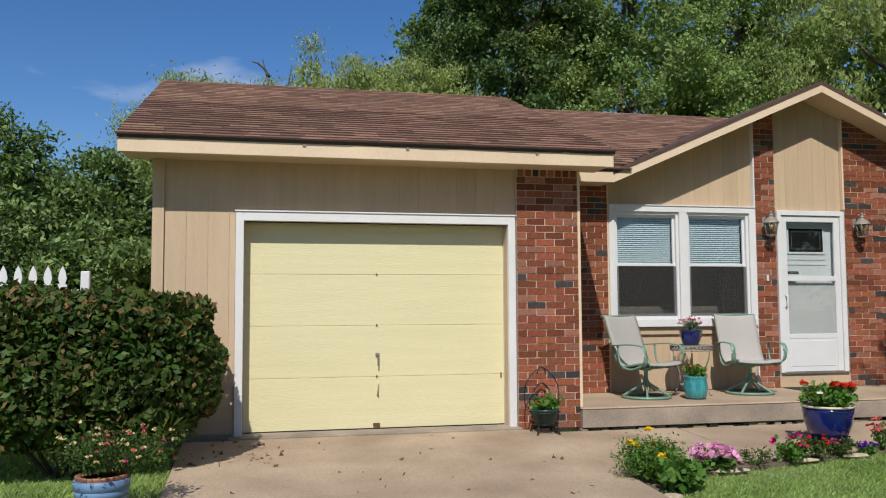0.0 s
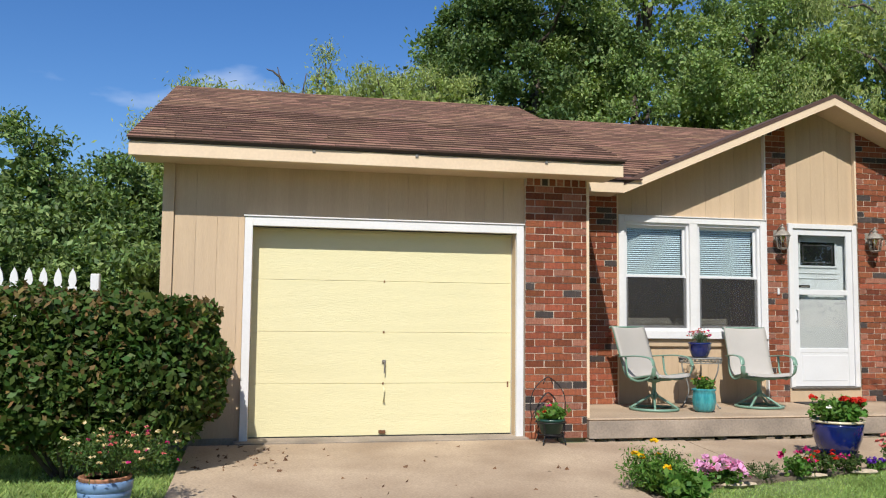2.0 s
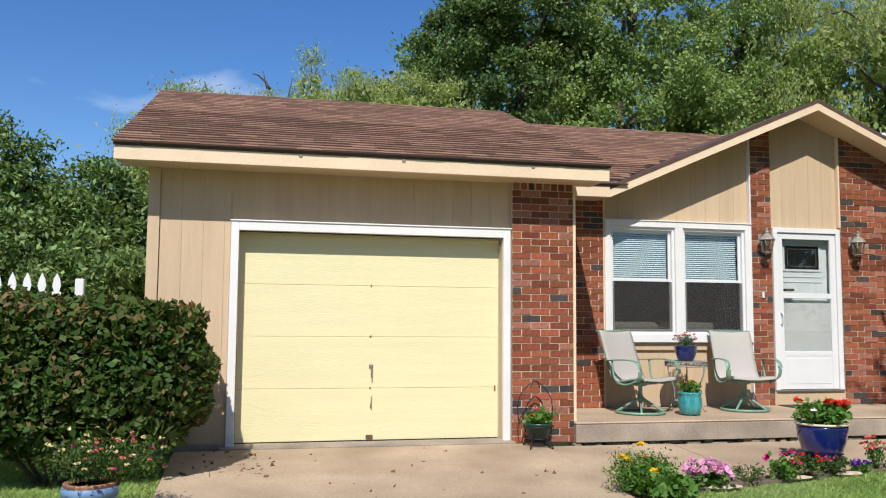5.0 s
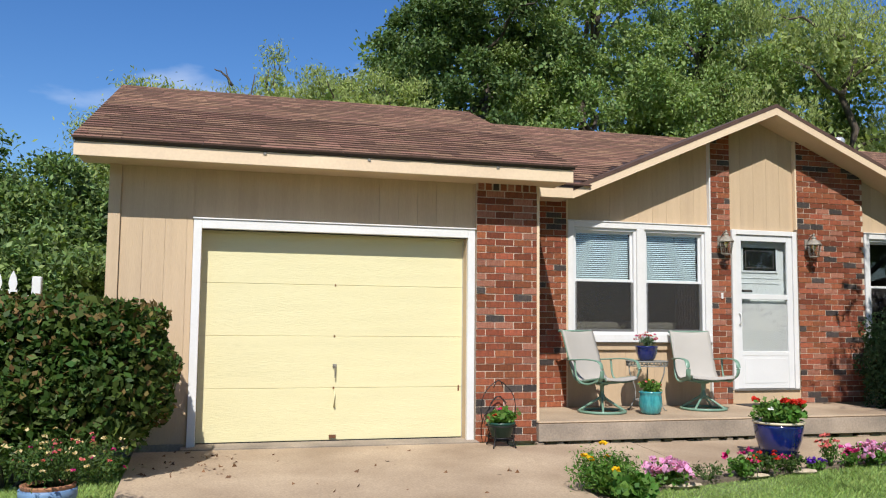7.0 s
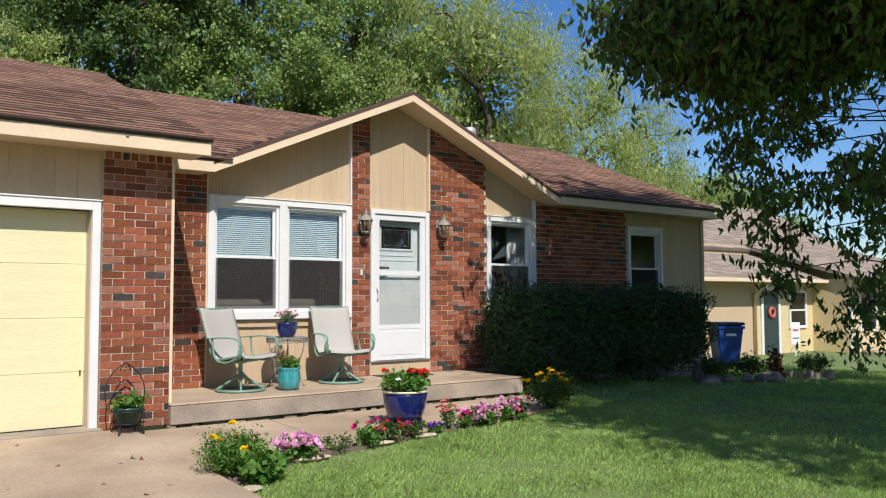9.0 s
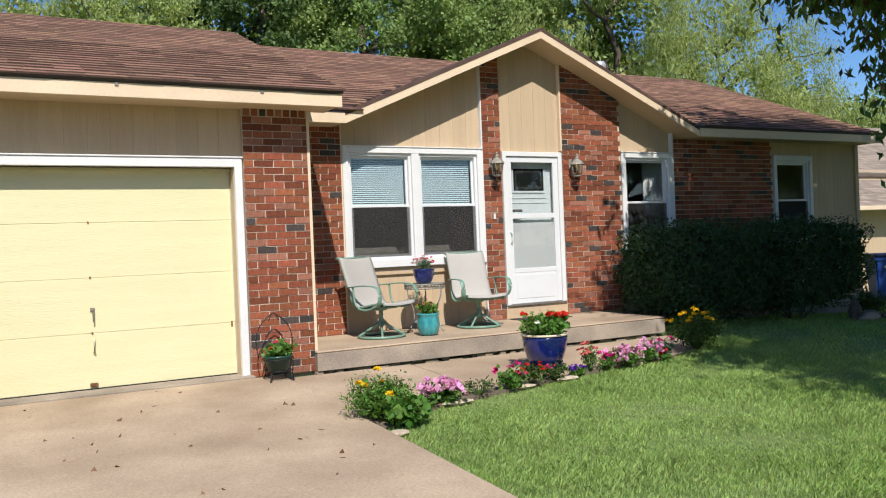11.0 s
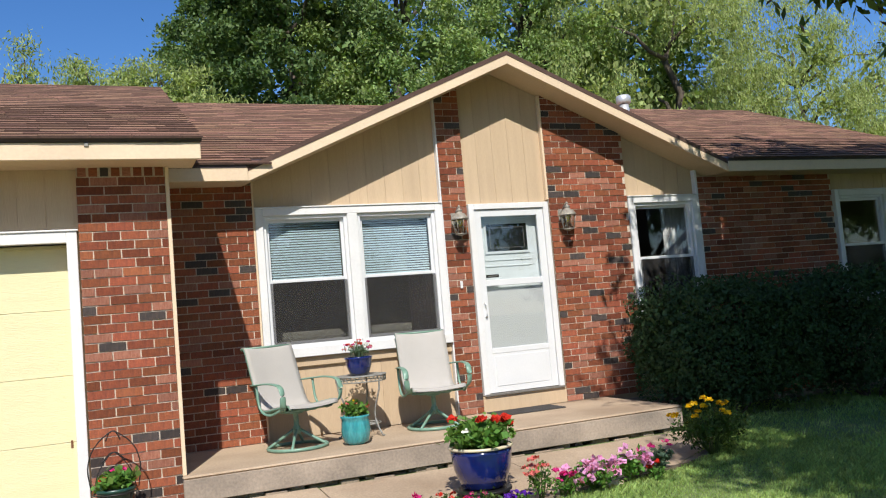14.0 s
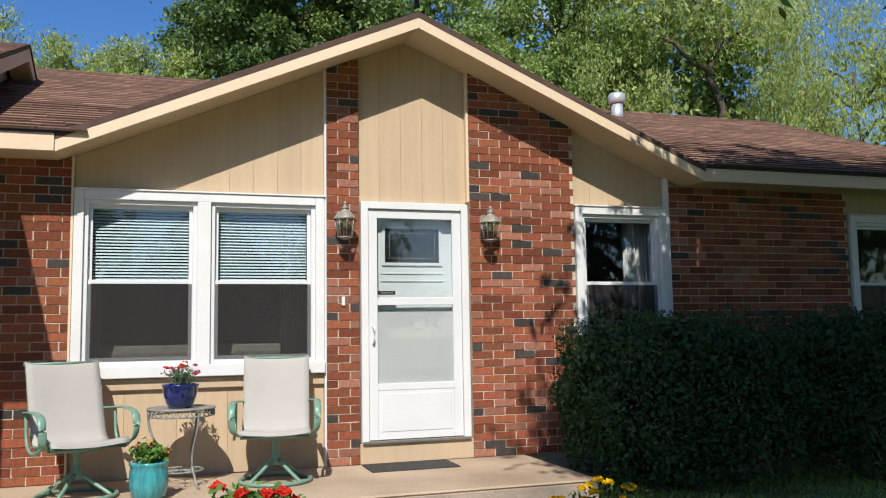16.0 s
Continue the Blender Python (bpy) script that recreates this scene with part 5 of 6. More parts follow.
def grass(name, label, x0, x1, y0, y1, n, seed, h=0.07):
    g = np.random.default_rng(seed)
    x, y = g.uniform(x0, x1, n), g.uniform(y0, y1, n)
    paved = (x > -0.48) & (x < 3.15) & (y < 0.2) | inside(x, y, BED) | (x > 3.1) & (x < 8.37) & (y > -0.62) | (y > 1.25) & (x > -0.8) & (x < 14.55) | (x > -0.8) & (x < 3.6) & (y > -0.1)
    walk_edge = [(3.1, 0.0), (3.1, -2.0), (3.8, -1.83), (4.60, -1.68), (6.31, -1.47), (7.36, -1.30), (7.86, -1.0), (8.24, -0.62), (8.36, 0.0)]
    ok = ~(paved | inside(x, y, walk_edge))
    x, y = x[ok], y[ok]
    n = len(x)
    patch = 0.75 + 0.35 * np.sin(x * 2.3 + np.sin(y * 1.7) * 2) * np.sin(y * 2.9 + 1.0)
    hh = h * patch * g.uniform(0.5, 1.25, n)
    a, lean = g.uniform(0, 6.283, n), g.uniform(0.2, 1.1, n)
    wd = g.uniform(0.0018, 0.0036, n)
    z = ground_z(x, y) - 0.025
    dx, dy = np.cos(a), np.sin(a)
    base = np.stack([x, y, z], 1)
    side = np.stack([-dy, dx, 0 * x], 1) * wd[:, None]
    mid = base + np.stack([dx * lean * hh * 0.25, dy * lean * hh * 0.25, hh * 0.6], 1)
    tip = base + np.stack([dx * lean * hh * 0.8, dy * lean * hh * 0.8, hh], 1)
    v = np.stack([base - side, base + side, mid + side * 0.8, tip], 1).reshape(-1, 3)
    i = np.arange(n)[:, None] * 4
    tagged(sheet(name, v, np.concatenate([i, i + 1, i + 2, i + 3], 1), [GRASS]), label, "grass", kind="stuff")


grass("lawn_grass", "sunlit mown green lawn grass", 3.1, 9.0, -7.9, -0.5, 300000, 71, 0.05)
grass("lawn_grass", "shaded lawn grass towards the neighbour", 8.0, 20.0, -5.5, 4.5, 170000, 72, 0.065)
grass("lawn_grass", "lawn grass beside the driveway and fence", -4.5, -0.42, -4.2, 1.3, 120000, 73, 0.07)

# ---- trees ----
def limb_line(a, b, sag, g, n=6):
    a, b = np.asarray(a, float), np.asarray(b, float)
    out = []
    for i in range(n + 1):
        t = i / n
        p = a + (b - a) * t
        p[2] += sag * math.sin(math.pi * t)
        if 0 < i < n:
            p += g.normal(size=3) * 0.04 * np.linalg.norm(b - a) * 0.5
        out.append(tuple(p))
    return out


def tree(name, label, at, height, crown, clumps, per, leaf, material, seed, spread=0.75, droop=0.0, wide=0.5, trunk=0.22, low=0.15, strands=0, shares=None, mats=None):
    """A tapered trunk, limbs to the clumps, and leaves in many uneven clumps. crown: rx, ry, rz and its middle height."""
    g = np.random.default_rng(seed)
    t = thing(name, label, "tree", pose(*at))
    rx, ry, rz, cz = crown
    part("trunk", tube(bmesh.new(), limb_line((0, 0, -0.3), (g.uniform(-0.3, 0.3), g.uniform(-0.3, 0.3), height * 0.82), 0, g, 8), trunk, 10, trunk * 0.25), BARK, t)
    centres = []
    while len(centres) < clumps:
        d = g.normal(size=3)
        d /= np.linalg.norm(d)
        k = g.uniform(0.45, 1.0) ** 0.5
        lump = 1 + 0.16 * math.sin(4 * d[0] + seed) + 0.14 * math.sin(5 * d[2] + 2 * seed) + 0.1 * math.sin(7 * d[1] + seed)
        p = d * k * lump * (rx, ry, rz) + (0, 0, cz)
        if p[2] > low:
            centres.append(p)
    centres = np.asarray(centres)
    for i in range(0, clumps, max(1, clumps // 14)):
        c = centres[i]
        s = (0, 0, max(0.12 * height, min(c[2] - 0.35 * math.hypot(c[0], c[1]), height * 0.75)))
        part("limb", tube(bmesh.new(), limb_line(s, c, 0.3, g), trunk * 0.3, 6, 0.015), BARK, t)
    size = (rx * ry * rz / clumps) ** (1 / 3) * spread
    cs = centres[g.integers(0, clumps, clumps * per)]
    pts = cs + g.normal(size=cs.shape) * size * (0.62, 0.62, 0.42)
    if strands:
        # hanging sprays
        top = centres[g.integers(0, clumps, strands)] + g.normal(size=(strands, 3)) * size * 0.7
        per_s = 26
        ln = g.uniform(0.7, 2.4, strands)
        k = np.linspace(0, 1, per_s)
        sway = g.normal(size=(strands, 2)) * 0.25
        sp = top[:, None, :] + np.stack([sway[:, :1] * k ** 1.5, sway[:, 1:] * k ** 1.5, -ln[:, None] * k[None, :]], -1)
        sp = sp.reshape(-1, 3) + g.normal(size=(strands * per_s, 3)) * 0.05
        pts = np.concatenate([pts, sp])
    pts = pts[pts[:, 2] > low]
    core = centres[g.integers(0, clumps, clumps * 30)]
    core = (core - (0, 0, cz)) * 0.74 + (0, 0, cz) + g.normal(size=core.shape) * size * 0.5
    leaves("inner_leaves", core[core[:, 2] > low], leaf * 1.6, mats or [material], t, 0.7, seed=seed + 500, share=shares)
    leaves("crown", pts, leaf, mats or [material], t, wide, droop=droop, up=0.45, seed=seed, share=shares)
    return t


tree("maple_tree", "tall dark green maple behind the house", (8.45, 18.6, -0.1), 15, (3.5, 3.6, 6.8, 8.6), 190, 520, 0.135, LEAF_MAPLE, 101, 0.52, 0.15, 0.62, 0.3)
tree("maple_tree", "tall mid-green maple behind the roof", (12.3, 17.1, -0.1), 14, (4.2, 3.6, 6.2, 7.6), 190, 520, 0.13, LEAF_MID, 102, 0.52, 0.2, 0.55, 0.28)
tree("maple_tree", "tall green maple with pale limbs behind the gable", (17.2, 18.4, -0.1), 14.5, (4.0, 3.6, 6.4, 8.0), 190, 480, 0.13, LEAF_MID, 103, 0.52, 0.25, 0.45, 0.26)
tree("willow_tree", "pale green willow with hanging sprays behind the house", (20.6, 15.2, -0.2), 15, (4.6, 3.6, 6.6, 8.3), 150, 240, 0.14, LEAF_WILLOW, 104, 0.6, 1.0, 0.24, 0.25, strands=1500)
tree("willow_tree", "pale green willow with drooping outline beyond the roof", (26.4, 15.3, -0.3), 12, (4.6, 3.6, 5.2, 6.6), 150, 240, 0.14, LEAF_WILLOW, 105, 0.6, 1.0, 0.24, 0.22, strands=1500)
tree("willow_tree", "low pale willow at the edge of the trees", (31.5, 16.1, -0.3), 8, (4.0, 3.2, 3.4, 4.2), 90, 160, 0.18, LEAF_WILLOW, 106, 0.75, 0.8, 0.26, 0.2, strands=700)
for i, (x, h, w) in enumerate(((0.3, 7.8, 1.4), (1.8, 8.1, 1.5), (3.5, 8.6, 1.6), (5.2, 8.6, 1.5), (-0.9, 7.8, 1.3), (-2.0, 7.4, 1.2))):
    tree("willow_tree", "light green feathery tree behind the garage roof", (x, 15.0 - 0.2 * i, -0.1), h - 0.8, (w, 1.5, 2.5, h - 2.7), 70, 200, 0.13, LEAF_WILLOW, (107, 108, 109, 110, 181, 182)[i], 0.8, 0.5, 0.28, 0.14, strands=260)
for i, (x, y, h, w) in enumerate(((-8.2, 8.5, 5.0, 1.6), (-5.9, 7.8, 4.9, 1.6), (-3.9, 8.2, 4.8, 1.35), (-2.4, 9.0, 4.7, 1.2), (-7.2, 6.2, 3.6, 1.5), (-4.6, 5.6, 3.3, 1.4), (-2.3, 5.8, 3.0, 1.2), (-10.5, 8.5, 5.2, 1.7), (-7.0, 9.6, 5.0, 1.7), (-4.9, 9.4, 4.9, 1.6), (-3.1, 10.0, 4.9, 1.4))):
    tree("wild_shrub", "tall dense green shrub behind the picket fence", (x * 1.02, y * 1.04, -0.18), h, (w, 1.3, h * 0.52, h * 0.46), 90, 230, 0.12, LEAF_MAPLE, 120 + i, 0.78, 0.0, 0.5, 0.08, low=0.05, mats=[LEAF_MID, LEAF_MAPLE], shares=(0.5, 0.5))
for i, (x, y, h, w) in enumerate(((22.0, 21.0, 13, 6), (10.0, 23.0, 14, 6), (33.0, 22.0, 8, 6), (40.0, 18.0, 7, 6))):
    tree("background_tree", "dense green tree far behind the houses", (x, y, -0.2), h, (w, 4, h * 0.5, h * 0.52), 100, 170, 0.3, LEAF_MAPLE, 140 + i, 0.8, 0.1, 0.6, 0.25, mats=[LEAF_MID, LEAF_MAPLE], shares=(0.5, 0.5))
tree("street_tree", "green tree across the street, mirrored in the window", (38.0, -19.0, -0.8), 9, (3.5, 3.5, 3.8, 5.2), 60, 120, 0.3, LEAF_MID, 160, 0.8)
# unseen row behind the viewer, added so the panes mirror dark green
for i in range(5):
    tree("street_tree", "unseen green tree added behind the viewer to darken window reflections", (-18 + i * 8.5, -42 - 3 * (i % 2), -0.8), 9, (5.6, 3, 4.6, 4.6), 50, 60, 0.55, LEAF_MAPLE, 161 + i, 0.85)

# bare dead branches above the light green tree
dead = thing("dead_branches", "bare grey dead branches in the light green trees", "branches", pose(0.95, 15.2, -0.25))
g = np.random.default_rng(9)
for a, b in (((1.0, 14.5, 5.5), (0.4, 14.5, 8.3)), ((1.1, 14.5, 6.0), (1.9, 14.4, 8.5)), ((1.0, 14.5, 6.4), (1.2, 14.6, 8.2)), ((1.5, 14.45, 7.8), (1.6, 14.5, 8.4)), ((0.6, 14.5, 7.8), (0.1, 14.4, 8.2)), ((4.1, 14.0, 5.5), (4.9, 14.0, 7.6)), ((4.3, 14.0, 6.0), (4.4, 14.0, 7.4))):
    part("branch", tube(bmesh.new(), limb_line(a, b, 0.1, g), 0.045, 6, 0.012), BARK, dead, at=pose(-1.0, -14.5, 0.1))

# ---- shade tree on the lawn ----
g = np.random.default_rng(77)
ash = thing("shade_tree", "leafy ash tree on the lawn with drooping leaves and brown seeds", "tree", pose(12.9, -3.84, float(ground_z(12.9, -3.84))))
part("trunk", tube(bmesh.new(), [(0, 0, -0.2), (0.02, 0, 0.8), (-0.04, 0.03, 2.0), (-0.1, 0.1, 3.4), (-0.05, 0.2, 5.2), (0.1, 0.3, 7.6)], 0.19, 14, 0.06), BARK, ash)
centres = []
# three middle lobes, mostly out of view, added to shade lawn, hedge and wall
for cc, rr, n, open_layers in (((0.4, 0.5, 4.9), (4.9, 2.8, 3.8), 340, True), ((-3.0, -4.6, 6.0), (4.3, 3.9, 1.5), 520, False), ((-1.9, 0.1, 6.2), (2.9, 1.8, 1.4), 270, False), ((-4.5, -0.9, 6.4), (1.6, 1.3, 0.8), 130, False), ((-2.9, 1.6, 5.1), (1.9, 1.1, 1.0), 95, False)):
    cc, rr = np.array(cc), np.array(rr)
    for i in range(n):
        d = g.normal(size=3)
        d /= np.linalg.norm(d)
        k = g.uniform(0.2, 1.0) ** 0.4
        p = cc + d * k * rr * (1 + 0.10 * math.sin(5 * d[0] + 6 * d[2]) + 0.07 * math.sin(9 * d[1] + 3))
        if not open_layers or math.sin(2.6 * p[2] + 0.7 * p[0]) < 0.35:
            centres.append(p)
centres = np.asarray(centres)
limbs = []
for i in range(18):
    c = centres[i * 21]
    s = (-0.08, 0.1, float(np.clip(c[2] - 0.45 * math.hypot(c[0], c[1]), 1.9, 6.5)))
    line = limb_line(s, c, 0.5, g, 7)
    limbs += line
    part("limb", tube(bmesh.new(), line, 0.075, 7, 0.018), BARK, ash)
limbs = np.asarray(limbs)
bm = bmesh.new()
for c in centres:
    near = limbs[np.argmin(((limbs - c) ** 2).sum(1))]
    tube(bm, limb_line(near, c, 0.12, g, 4), 0.014, 5, 0.005)
tagged(part("twigs", bm, BARK, ash), kind="stuff")
# compound leaves: leaflets along drooping stalks round each twig end
n_cl = len(centres)
n_st = n_cl * 30
root = centres[g.integers(0, n_cl, n_st)] + g.normal(size=(n_st, 3)) * (0.25, 0.25, 0.19)
way = g.normal(size=(n_st, 3)) * (1, 1, 0.4) + (0, 0, -0.55)
way /= np.linalg.norm(way, axis=1)[:, None]
k = np.linspace(0.0, 0.26, 6)
pts = (root[:, None, :] + way[:, None, :] * k[None, :, None]).reshape(-1, 3) + g.normal(size=(n_st * 6, 3)) * 0.025
leaves("crown", pts, 0.155, [LEAF_ASH, LEAF_BROWN], ash, 0.36, droop=0.8, up=0.3, seed=78, share=(0.91, 0.09))
sp = centres[g.integers(0, n_cl, 170)] + g.normal(size=(170, 3)) * 0.25
sp = (sp[:, None, :] + g.normal(size=(170, 22, 3)) * (0.06, 0.06, 0.08)).reshape(-1, 3)
leaves("seed_clusters", sp, 0.05, [LEAF_BROWN], ash, 0.3, droop=0.8, seed=79)

# ---- the neighbour's house ----
N_WALL = mat("yellow_lap_siding", (0.62, 0.50, 0.28), (0.58, 0.46, 0.26), rough=0.7, var=0.08, scale=3, fine=30)
N_ROOF = mat("tan_asphalt_shingle", (0.30, 0.24, 0.19), (0.24, 0.19, 0.155), rough=0.95, var=0.3, scale=3, fine=60, isl=0.25)
N_DARK = mat("dark_green_door_paint", (0.02, 0.045, 0.045), rough=0.3, var=0.1, scale=4)
nz = float(ground_z(20, 3)) - 0.02
nb = thing("neighbour_house", "pale yellow house with tan shingle roof next door", "house", pose(20.4, 5.9, nz - 0.25) @ Matrix.Scale(1.03, 4))
part("wall", boxes((-1.6, 3.0, 0.0, 0.2, -0.2, 2.45)), TAN, nb, "plain tan wall")
for x0, x1, y in ((3.0, 6.2, -0.02), (6.2, 13.0, -1.2)):
    part("wall", boxes((x0, x1, y + 0.03, y + 0.25, -0.2, 2.45)), N_WALL, nb)
    for i in range(14):
        part("lap_board", boxes((x0, x1, y, y + 0.03, 0.02 + i * 0.172, 0.19 + i * 0.172), bevel=0.004), N_WALL, nb)
part("wall", boxes((6.15, 6.25, -1.2, 0.1, -0.2, 2.45)), N_WALL, nb)
part("corner_board", boxes((6.16, 6.28, -1.235, -1.2, -0.1, 2.45)), WHITE, nb)
for y0, z0, y1, z1, x0, x1 in ((-0.55, 2.42, 2.0, 3.3, -2.2, 6.2), (-1.75, 2.42, 2.4, 3.7, 6.0, 13.5), (2.0, 3.5, 6.0, 5.6, -2.4, 13.5)):
    bm = bmesh.new()
    slope_slab(bm, x0, x1, (y0, z0), (y1, z1), 0.1)
    roof = part("roof", bm, N_ROOF, nb)
    vs, fs = [], []
    a, run = math.atan2(z1 - z0, y1 - y0), math.hypot(y1 - y0, z1 - z0)
    for r in range(int(run / 0.16)):
        for s in range(int((x1 - x0) / 0.5)):
            n = len(vs)
            for xx in (x0 + s * 0.5, x0 + s * 0.5 + 0.49):
                for d, h in ((r * 0.16, 0.002), (r * 0.16, 0.022), (r * 0.16 + 0.17, 0.006)):
                    vs.append((xx, y0 + d * math.cos(a) - h * math.sin(a), z0 + d * math.sin(a) + h * math.cos(a)))
            fs += [(n + 1, n + 4, n + 5, n + 2), (n, n + 3, n + 4, n + 1)]
    tagged(sheet("shingles", vs, fs, [N_ROOF], parent=roof), "tan shingle courses", kind="stuff")
part("gutter", boxes((-2.2, 6.0, -0.66, -0.56, 2.32, 2.43), bevel=0.015), FASCIA, nb)
part("gutter", boxes((6.0, 13.5, -1.86, -1.76, 2.32, 2.43), bevel=0.015), FASCIA, nb)
part("downspout", tube(bmesh.new(), [(2.75, -0.6, 2.35), (2.75, -0.5, 2.2), (2.9, -0.07, 2.0), (2.9, -0.07, 0.0)], 0.045, 8), FASCIA, nb)
part("upper_wall", boxes((-1.8, 13.0, 2.1, 2.2, 2.45, 3.6)), TAN, nb)
bm = bmesh.new()
prism(bm, [(-1.4, 3.2), (1.9, 3.2), (0.25, 4.3)], "y", 1.4, 1.5)
part("gable_wall", bm, TAN, nb)
d = part("door", boxes((3.35, 4.15, -0.05, -0.022, 0.05, 2.10), bevel=0.004), N_DARK, nb, "dark green glazed door")
part("door_frame", boxes((3.24, 3.35, -0.07, -0.022, 0.0, 2.22), (4.15, 4.26, -0.07, -0.022, 0.0, 2.22), (3.35, 4.15, -0.07, -0.022, 2.10, 2.22), bevel=0.004), WHITE, d)
wreath = part("wreath", ring(bmesh.new(), (0, 0, 0), 0.13, 0.05), SALMON, d, "salmon pink wreath", at=pose(3.75, -0.09, 1.45, 90, 0, 0))
for x0, x1, y, z0 in ((4.75, 5.75, -0.02, 0.95), (6.7, 7.8, -1.2, 0.85), (9.2, 10.4, -1.2, 0.85)):
    w = part("window", boxes((x0, x0 + 0.09, y - 0.05, y, z0, 2.12), (x1 - 0.09, x1, y - 0.05, y, z0, 2.12), (x0 + 0.09, x1 - 0.09, y - 0.05, y, 2.03, 2.12), (x0 + 0.09, x1 - 0.09, y - 0.05, y, z0, z0 + 0.09), (x0 + 0.09, x1 - 0.09, y - 0.04, y, 1.48, 1.53), bevel=0.004), WHITE, nb)
    part("pane", boxes((x0 + 0.09, x1 - 0.09, y - 0.02, y - 0.012, z0 + 0.09, 2.03)), DARKGLASS, w)
sgn = thing("yard_sign", "small white yard sign with unreadable grey bars", "sign", pose(23.7, 4.75, nz, rz=-15))
part("stake", boxes((-0.02, 0.02, 0.0, 0.02, -0.1, 0.7)), WHITE, sgn)
part("board", boxes((-0.17, 0.17, -0.012, -0.002, 0.35, 0.98), bevel=0.003), WHITE, sgn)
part("text_bar", boxes((-0.1, 0.1, -0.016, -0.012, 0.72, 0.78)), SALMON, sgn)
part("text_bar", boxes((-0.12, 0.12, -0.016, -0.012, 0.5, 0.54)), GREY_METAL, sgn)
slab("neighbour_patio", [(26.3, 0.4), (37.5, 0.4), (37.5, 4.4), (26.3, 4.4)], 0.1, CONCRETE, "pale concrete patio before the neighbour's house", "patio", 0.03)
CHAIR_RED = mat("red_striped_cloth", (0.40, 0.10, 0.08), rough=0.8, var=0.3, scale=20)
gc = thing("garden_chair", "red garden chair on the neighbour's patio", "chair", pose(28.4, 3.1, nz + 0.03, rz=-30))
part("seat", boxes((-0.26, 0.26, -0.25, 0.25, 0.38, 0.43), bevel=0.01), CHAIR_RED, gc)
part("backrest", boxes((-0.26, 0.26, 0.0, 0.04, 0.0, 0.6), bevel=0.01), CHAIR_RED, gc, at=pose(0, 0.24, 0.42, -15))
for sx in (-0.24, 0.24):
    for sy in (-0.22, 0.22):
        part("leg", tube(bmesh.new(), [(sx, sy, 0.38), (sx * 1.1, sy * 1.1, -0.005)], 0.013), BARK, gc)
tp = thing("flower_pot", "teal pot standing on the neighbour's patio", "potted plant", pose(30.0, 3.4, nz + 0.03))
part("pot", lathe(bmesh.new(), [(0.18, -0.005), (0.3, 0.2), (0.33, 0.42), (0.29, 0.42), (0.27, 0.36)], 24), TEAL_GLAZE, tp)

# ---- pieces of walls and roofs ----
def brick_mesh(name, material, seed):
    r = random.Random(seed)
    bm = bmesh.new()
    box(bm, -0.5, 0.5, -0.008, 0.006, -0.0315, 0.0315)
    for v in bm.verts:
        v.co += Vector((r.uniform(-0.008, 0.008), r.uniform(-0.002, 0.002), r.uniform(-0.0015, 0.0015)))
    return mesh_of(bm, name, material)


RED = [brick_mesh("brick", BRICK, i) for i in range(4)]
BLACK = [brick_mesh("brick", BRICK_DARK, 9), brick_mesh("brick", BRICK_DARK, 10)]
PALE = [brick_mesh("brick", BRICK_PALE, 11), brick_mesh("brick", BRICK_PALE, 12)]
COURSE, LENGTH = 0.0733, 0.2075


def lay(panel, x0, x1, z0, top, y, soldier, limit=300):
    r = random.Random(len(panel.name) + int(x0 * 10))
    spots = []
    row = 0
    head = 0.07 if soldier else 0.0
    while True:
        z = z0 + COURSE * (row + 0.5)
        x = x0 - (LENGTH / 2 if row % 2 else 0)
        any_laid = False
        while x < x1 - 0.02:
            a, b = max(x, x0), min(x + LENGTH - 0.010, x1)
            x += LENGTH
            if b - a < 0.03 or (z + COURSE / 2 > top(a) - head + 0.01 if soldier else z - COURSE / 2 > max(top(a), top(b)) - 0.01):
                continue
            any_laid = True
            spots.append((0.5 * (a + b), z, b - a, 0))
        row += 1
        if not any_laid and z > 2.0 or row > 80:
            break
    if soldier:
        n = int((x1 - x0) / 0.075)
        for i in range(n):
            spots.append((x0 + (i + 0.5) * (x1 - x0) / n, top(x0) + 0.025, 0.19, 1))
    rest_v, rest_f = [], []
    for i, (x, z, ln, up) in enumerate(spots):
        k = r.random()
        me = r.choice(BLACK) if k < 0.095 else r.choice(PALE) if k < 0.25 else r.choice(RED)
        dy = r.uniform(-0.003, 0.003)
        if i >= len(spots) - limit:
            piece("brick", me, panel, x, y + dy, z, (0, radians(90) if up else r.uniform(-0.004, 0.004), 0), (ln, 1, 1))
        else:
            n = len(rest_v)
            rest_v += [(x + sx * ln / 2, y + dy + sy, z + sz * 0.0315) for sx in (-1, 1) for sy in (-0.012, 0.006) for sz in (-1, 1)]
            rest_f += [(n, n + 4, n + 5, n + 1), (n + 1, n + 5, n + 7, n + 3), (n, n + 2, n + 6, n + 4), (n, n + 1, n + 3, n + 2), (n + 4, n + 6, n + 7, n + 5)]
    if rest_f:
        tagged(sheet("bricks", rest_v, rest_f, [BRICK], parent=panel), "lower red bricks behind the hedge", kind="stuff")


for row in PANELS:
    lay(*row)


def boards(parent, x0, x1, z0, top, y, pitch=0.2032, thick=0.014):
    """Vertical siding boards with narrow grooves between them."""
    x = x0
    while x < x1 - 0.01:
        b = min(x + pitch - 0.0022, x1)
        bm = bmesh.new()
        prism(bm, [(x, z0), (b, z0), (b, top(b)), (x, top(x))], "y", y, y + thick)
        part("board", bm, TAN, parent)
        x += pitch


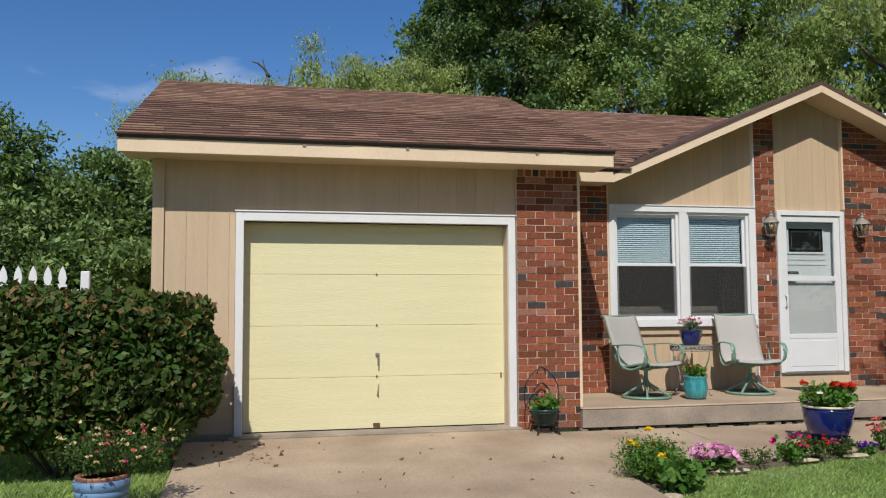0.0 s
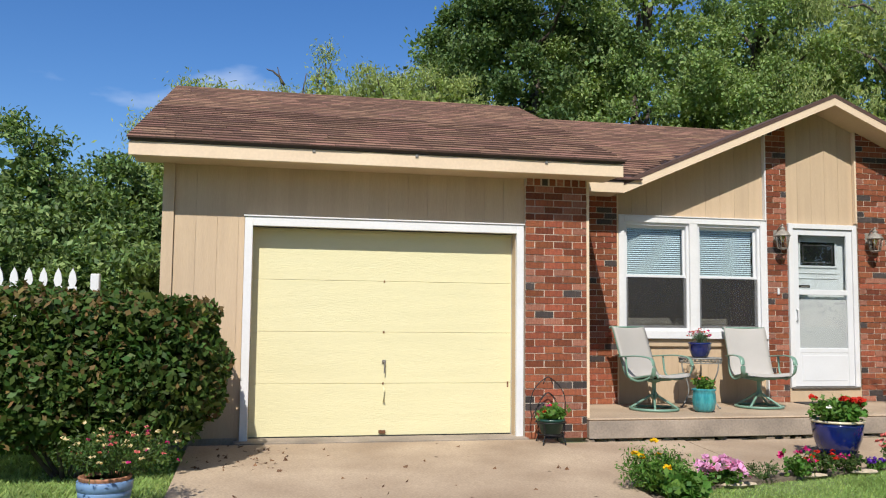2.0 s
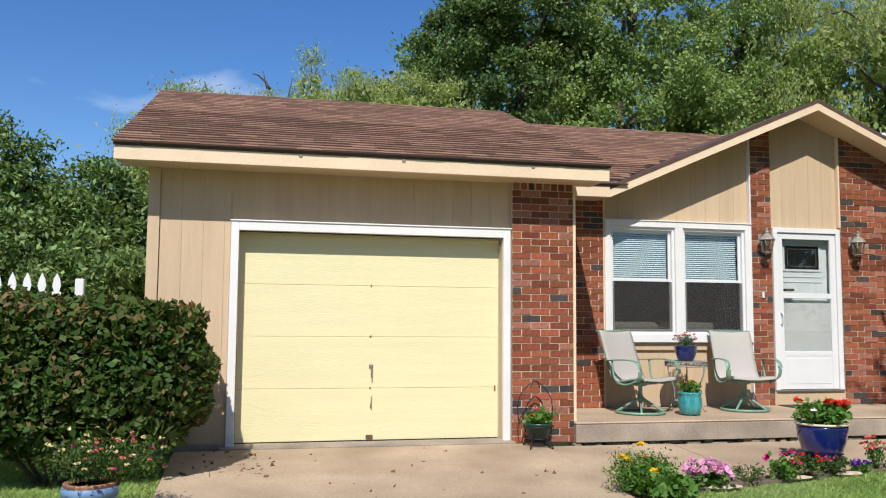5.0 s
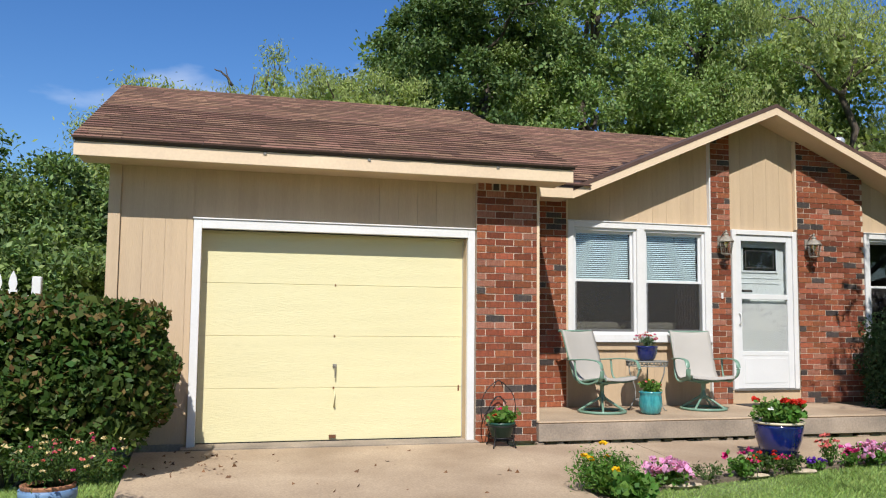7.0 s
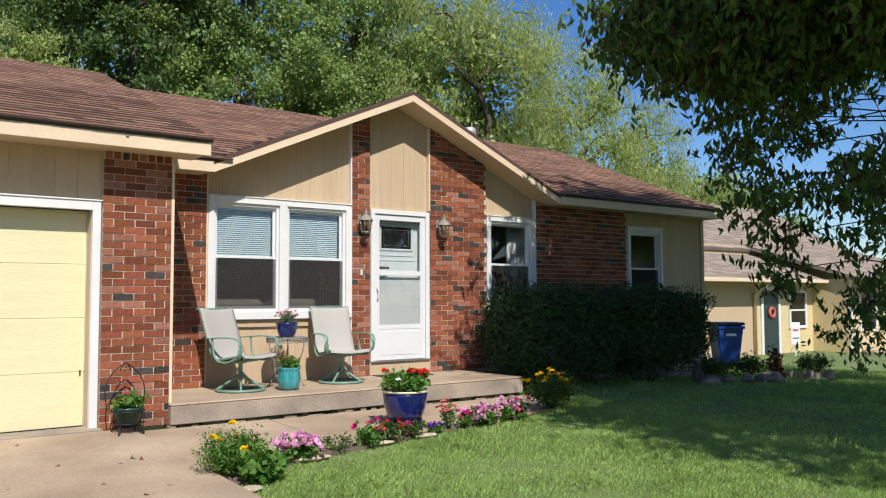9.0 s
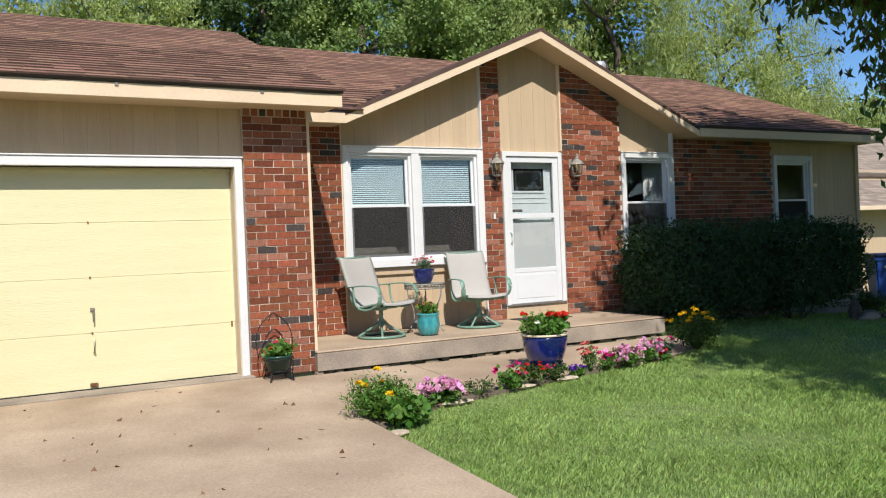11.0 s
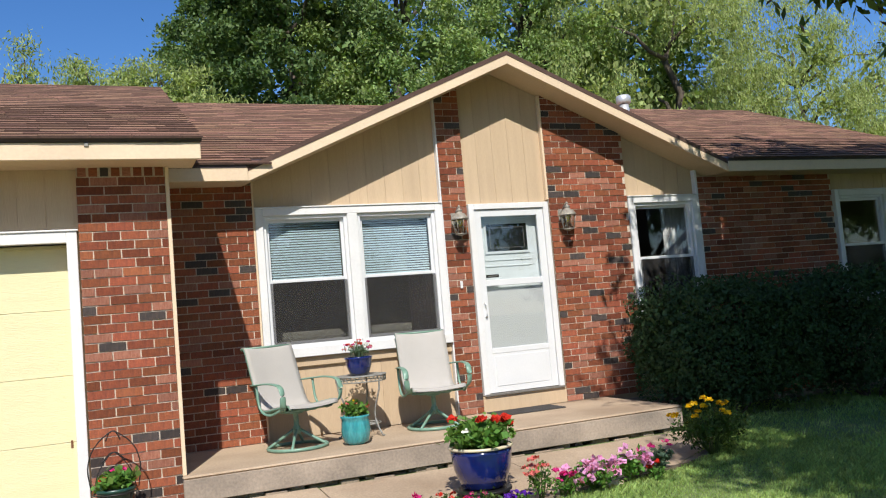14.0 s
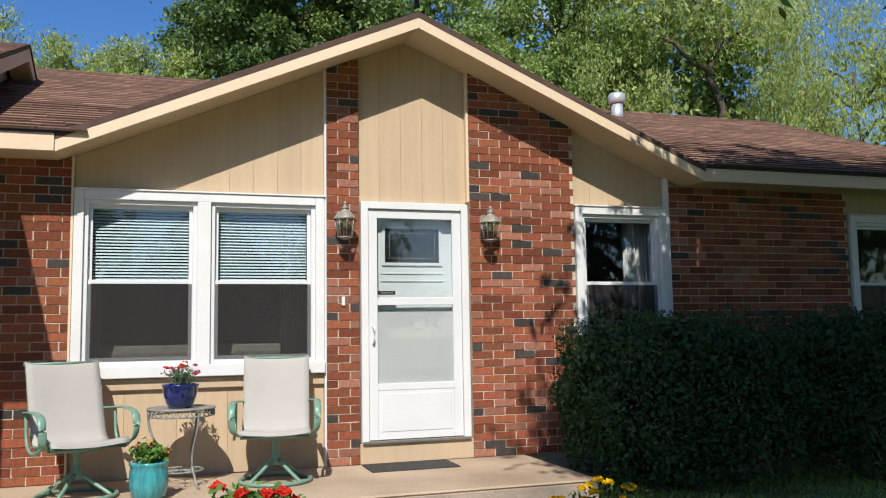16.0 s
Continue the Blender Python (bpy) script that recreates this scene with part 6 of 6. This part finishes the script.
boards(wall_garage, -0.67, -0.005, 0.03, level(2.69), 0.022, thick=0.008)
boards(wall_garage, 0.005, 2.87, 2.205, level(2.69), 0.022, thick=0.008)
gable_wall = bpy.data.objects["wall_house_gable"]
boards(gable_wall, 4.49, 6.512, 2.515, gable_z, WY + 0.033, thick=0.007)
boards(gable_wall, 6.822, 7.843, 2.49, gable_z, WY + 0.033, thick=0.007)
boards(gable_wall, 8.94, 9.96, 2.515, gable_z, WY + 0.033, thick=0.007)
boards(wall_house, 4.49, 6.512, PORCH, level(0.885), WY + 0.026, 0.406)
boards(wall_house, 8.94, 9.96, 0.1, level(0.97), WY + 0.026)
boards(wall_house, 12.205, 12.245, 0.1, level(2.735), WY + 0.026)
boards(wall_house, 12.245, 13.22, 2.52, level(2.735), WY + 0.026)
boards(wall_house, 13.23, 14.42, 0.1, level(2.735), WY + 0.026)


def shingles(parent, x0, x1, lo, hi, tabs, expo=0.142, width=0.30, seed=1, keep=None):
    """Overlapping courses of shingle tabs; the lowest courses as pieces, the rest joined."""
    r = random.Random(seed)
    a = math.atan2(hi[1] - lo[1], hi[0] - lo[0])
    run = math.hypot(hi[0] - lo[0], hi[1] - lo[1])
    meshes = []
    for k in range(4):
        bm = bmesh.new()
        box(bm, -0.5, 0.5, -0.02, expo + 0.02, 0.0, 0.004)
        for v in bm.verts:
            if v.co.y < 0 and v.co.z > 0.002:
                v.co.z += 0.012 + 0.002 * k
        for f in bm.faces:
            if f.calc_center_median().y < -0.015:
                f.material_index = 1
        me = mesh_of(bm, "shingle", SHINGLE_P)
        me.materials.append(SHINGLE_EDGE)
        meshes.append(me)
    vs, fs, made = [], [], 0
    v0, row = 0.0, 0
    while v0 < run - 0.05:
        x = x0 - r.uniform(0, width)
        wob = [r.uniform(-0.004, 0.004) for _ in range(3)]
        while x < x1 - 0.01:
            w = width * r.choice((0.55, 0.8, 1.0, 1.2))
            p, q = max(x, x0), min(x + w - 0.004, x1)
            x += w
            if q - p < 0.02 or keep and not keep(0.5 * (p + q), lo[1] + v0 * math.sin(a)):
                continue
            vv = v0 + r.uniform(-0.004, 0.004) + wob[0]
            y, z = lo[0] + vv * math.cos(a), lo[1] + vv * math.sin(a)
            if made < tabs:
                made += 1
                piece("shingle", r.choice(meshes), parent, 0.5 * (p + q), y, z, (a, 0, 0), (q - p, 1, 1))
                continue
            n = len(vs)
            lift = 0.013 + r.uniform(0, 0.006)
            top = min(vv + expo + 0.02, run)
            for xx in (p, q):
                for d, h in ((vv - 0.02, 0.0), (vv - 0.02, lift), (top, 0.004)):
                    vs.append((xx, lo[0] + d * math.cos(a) - h * math.sin(a), lo[1] + d * math.sin(a) + h * math.cos(a)))
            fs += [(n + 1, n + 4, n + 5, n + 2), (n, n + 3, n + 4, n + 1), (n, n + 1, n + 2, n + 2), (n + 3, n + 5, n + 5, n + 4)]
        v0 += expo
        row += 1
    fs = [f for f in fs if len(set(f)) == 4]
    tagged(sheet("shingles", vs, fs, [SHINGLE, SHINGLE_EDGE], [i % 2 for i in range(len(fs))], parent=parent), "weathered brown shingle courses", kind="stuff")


shingles(roof_garage, G_LEFT - 0.01, G_RIGHT + 0.01, G_EAVE, G_RIDGE, 290, seed=2)
shingles(roof_house, 3.5, H_RIGHT + 0.015, H_EAVE, H_RIDGE, 280, seed=3, keep=lambda x, z: z > gable_z(x) + 0.10)
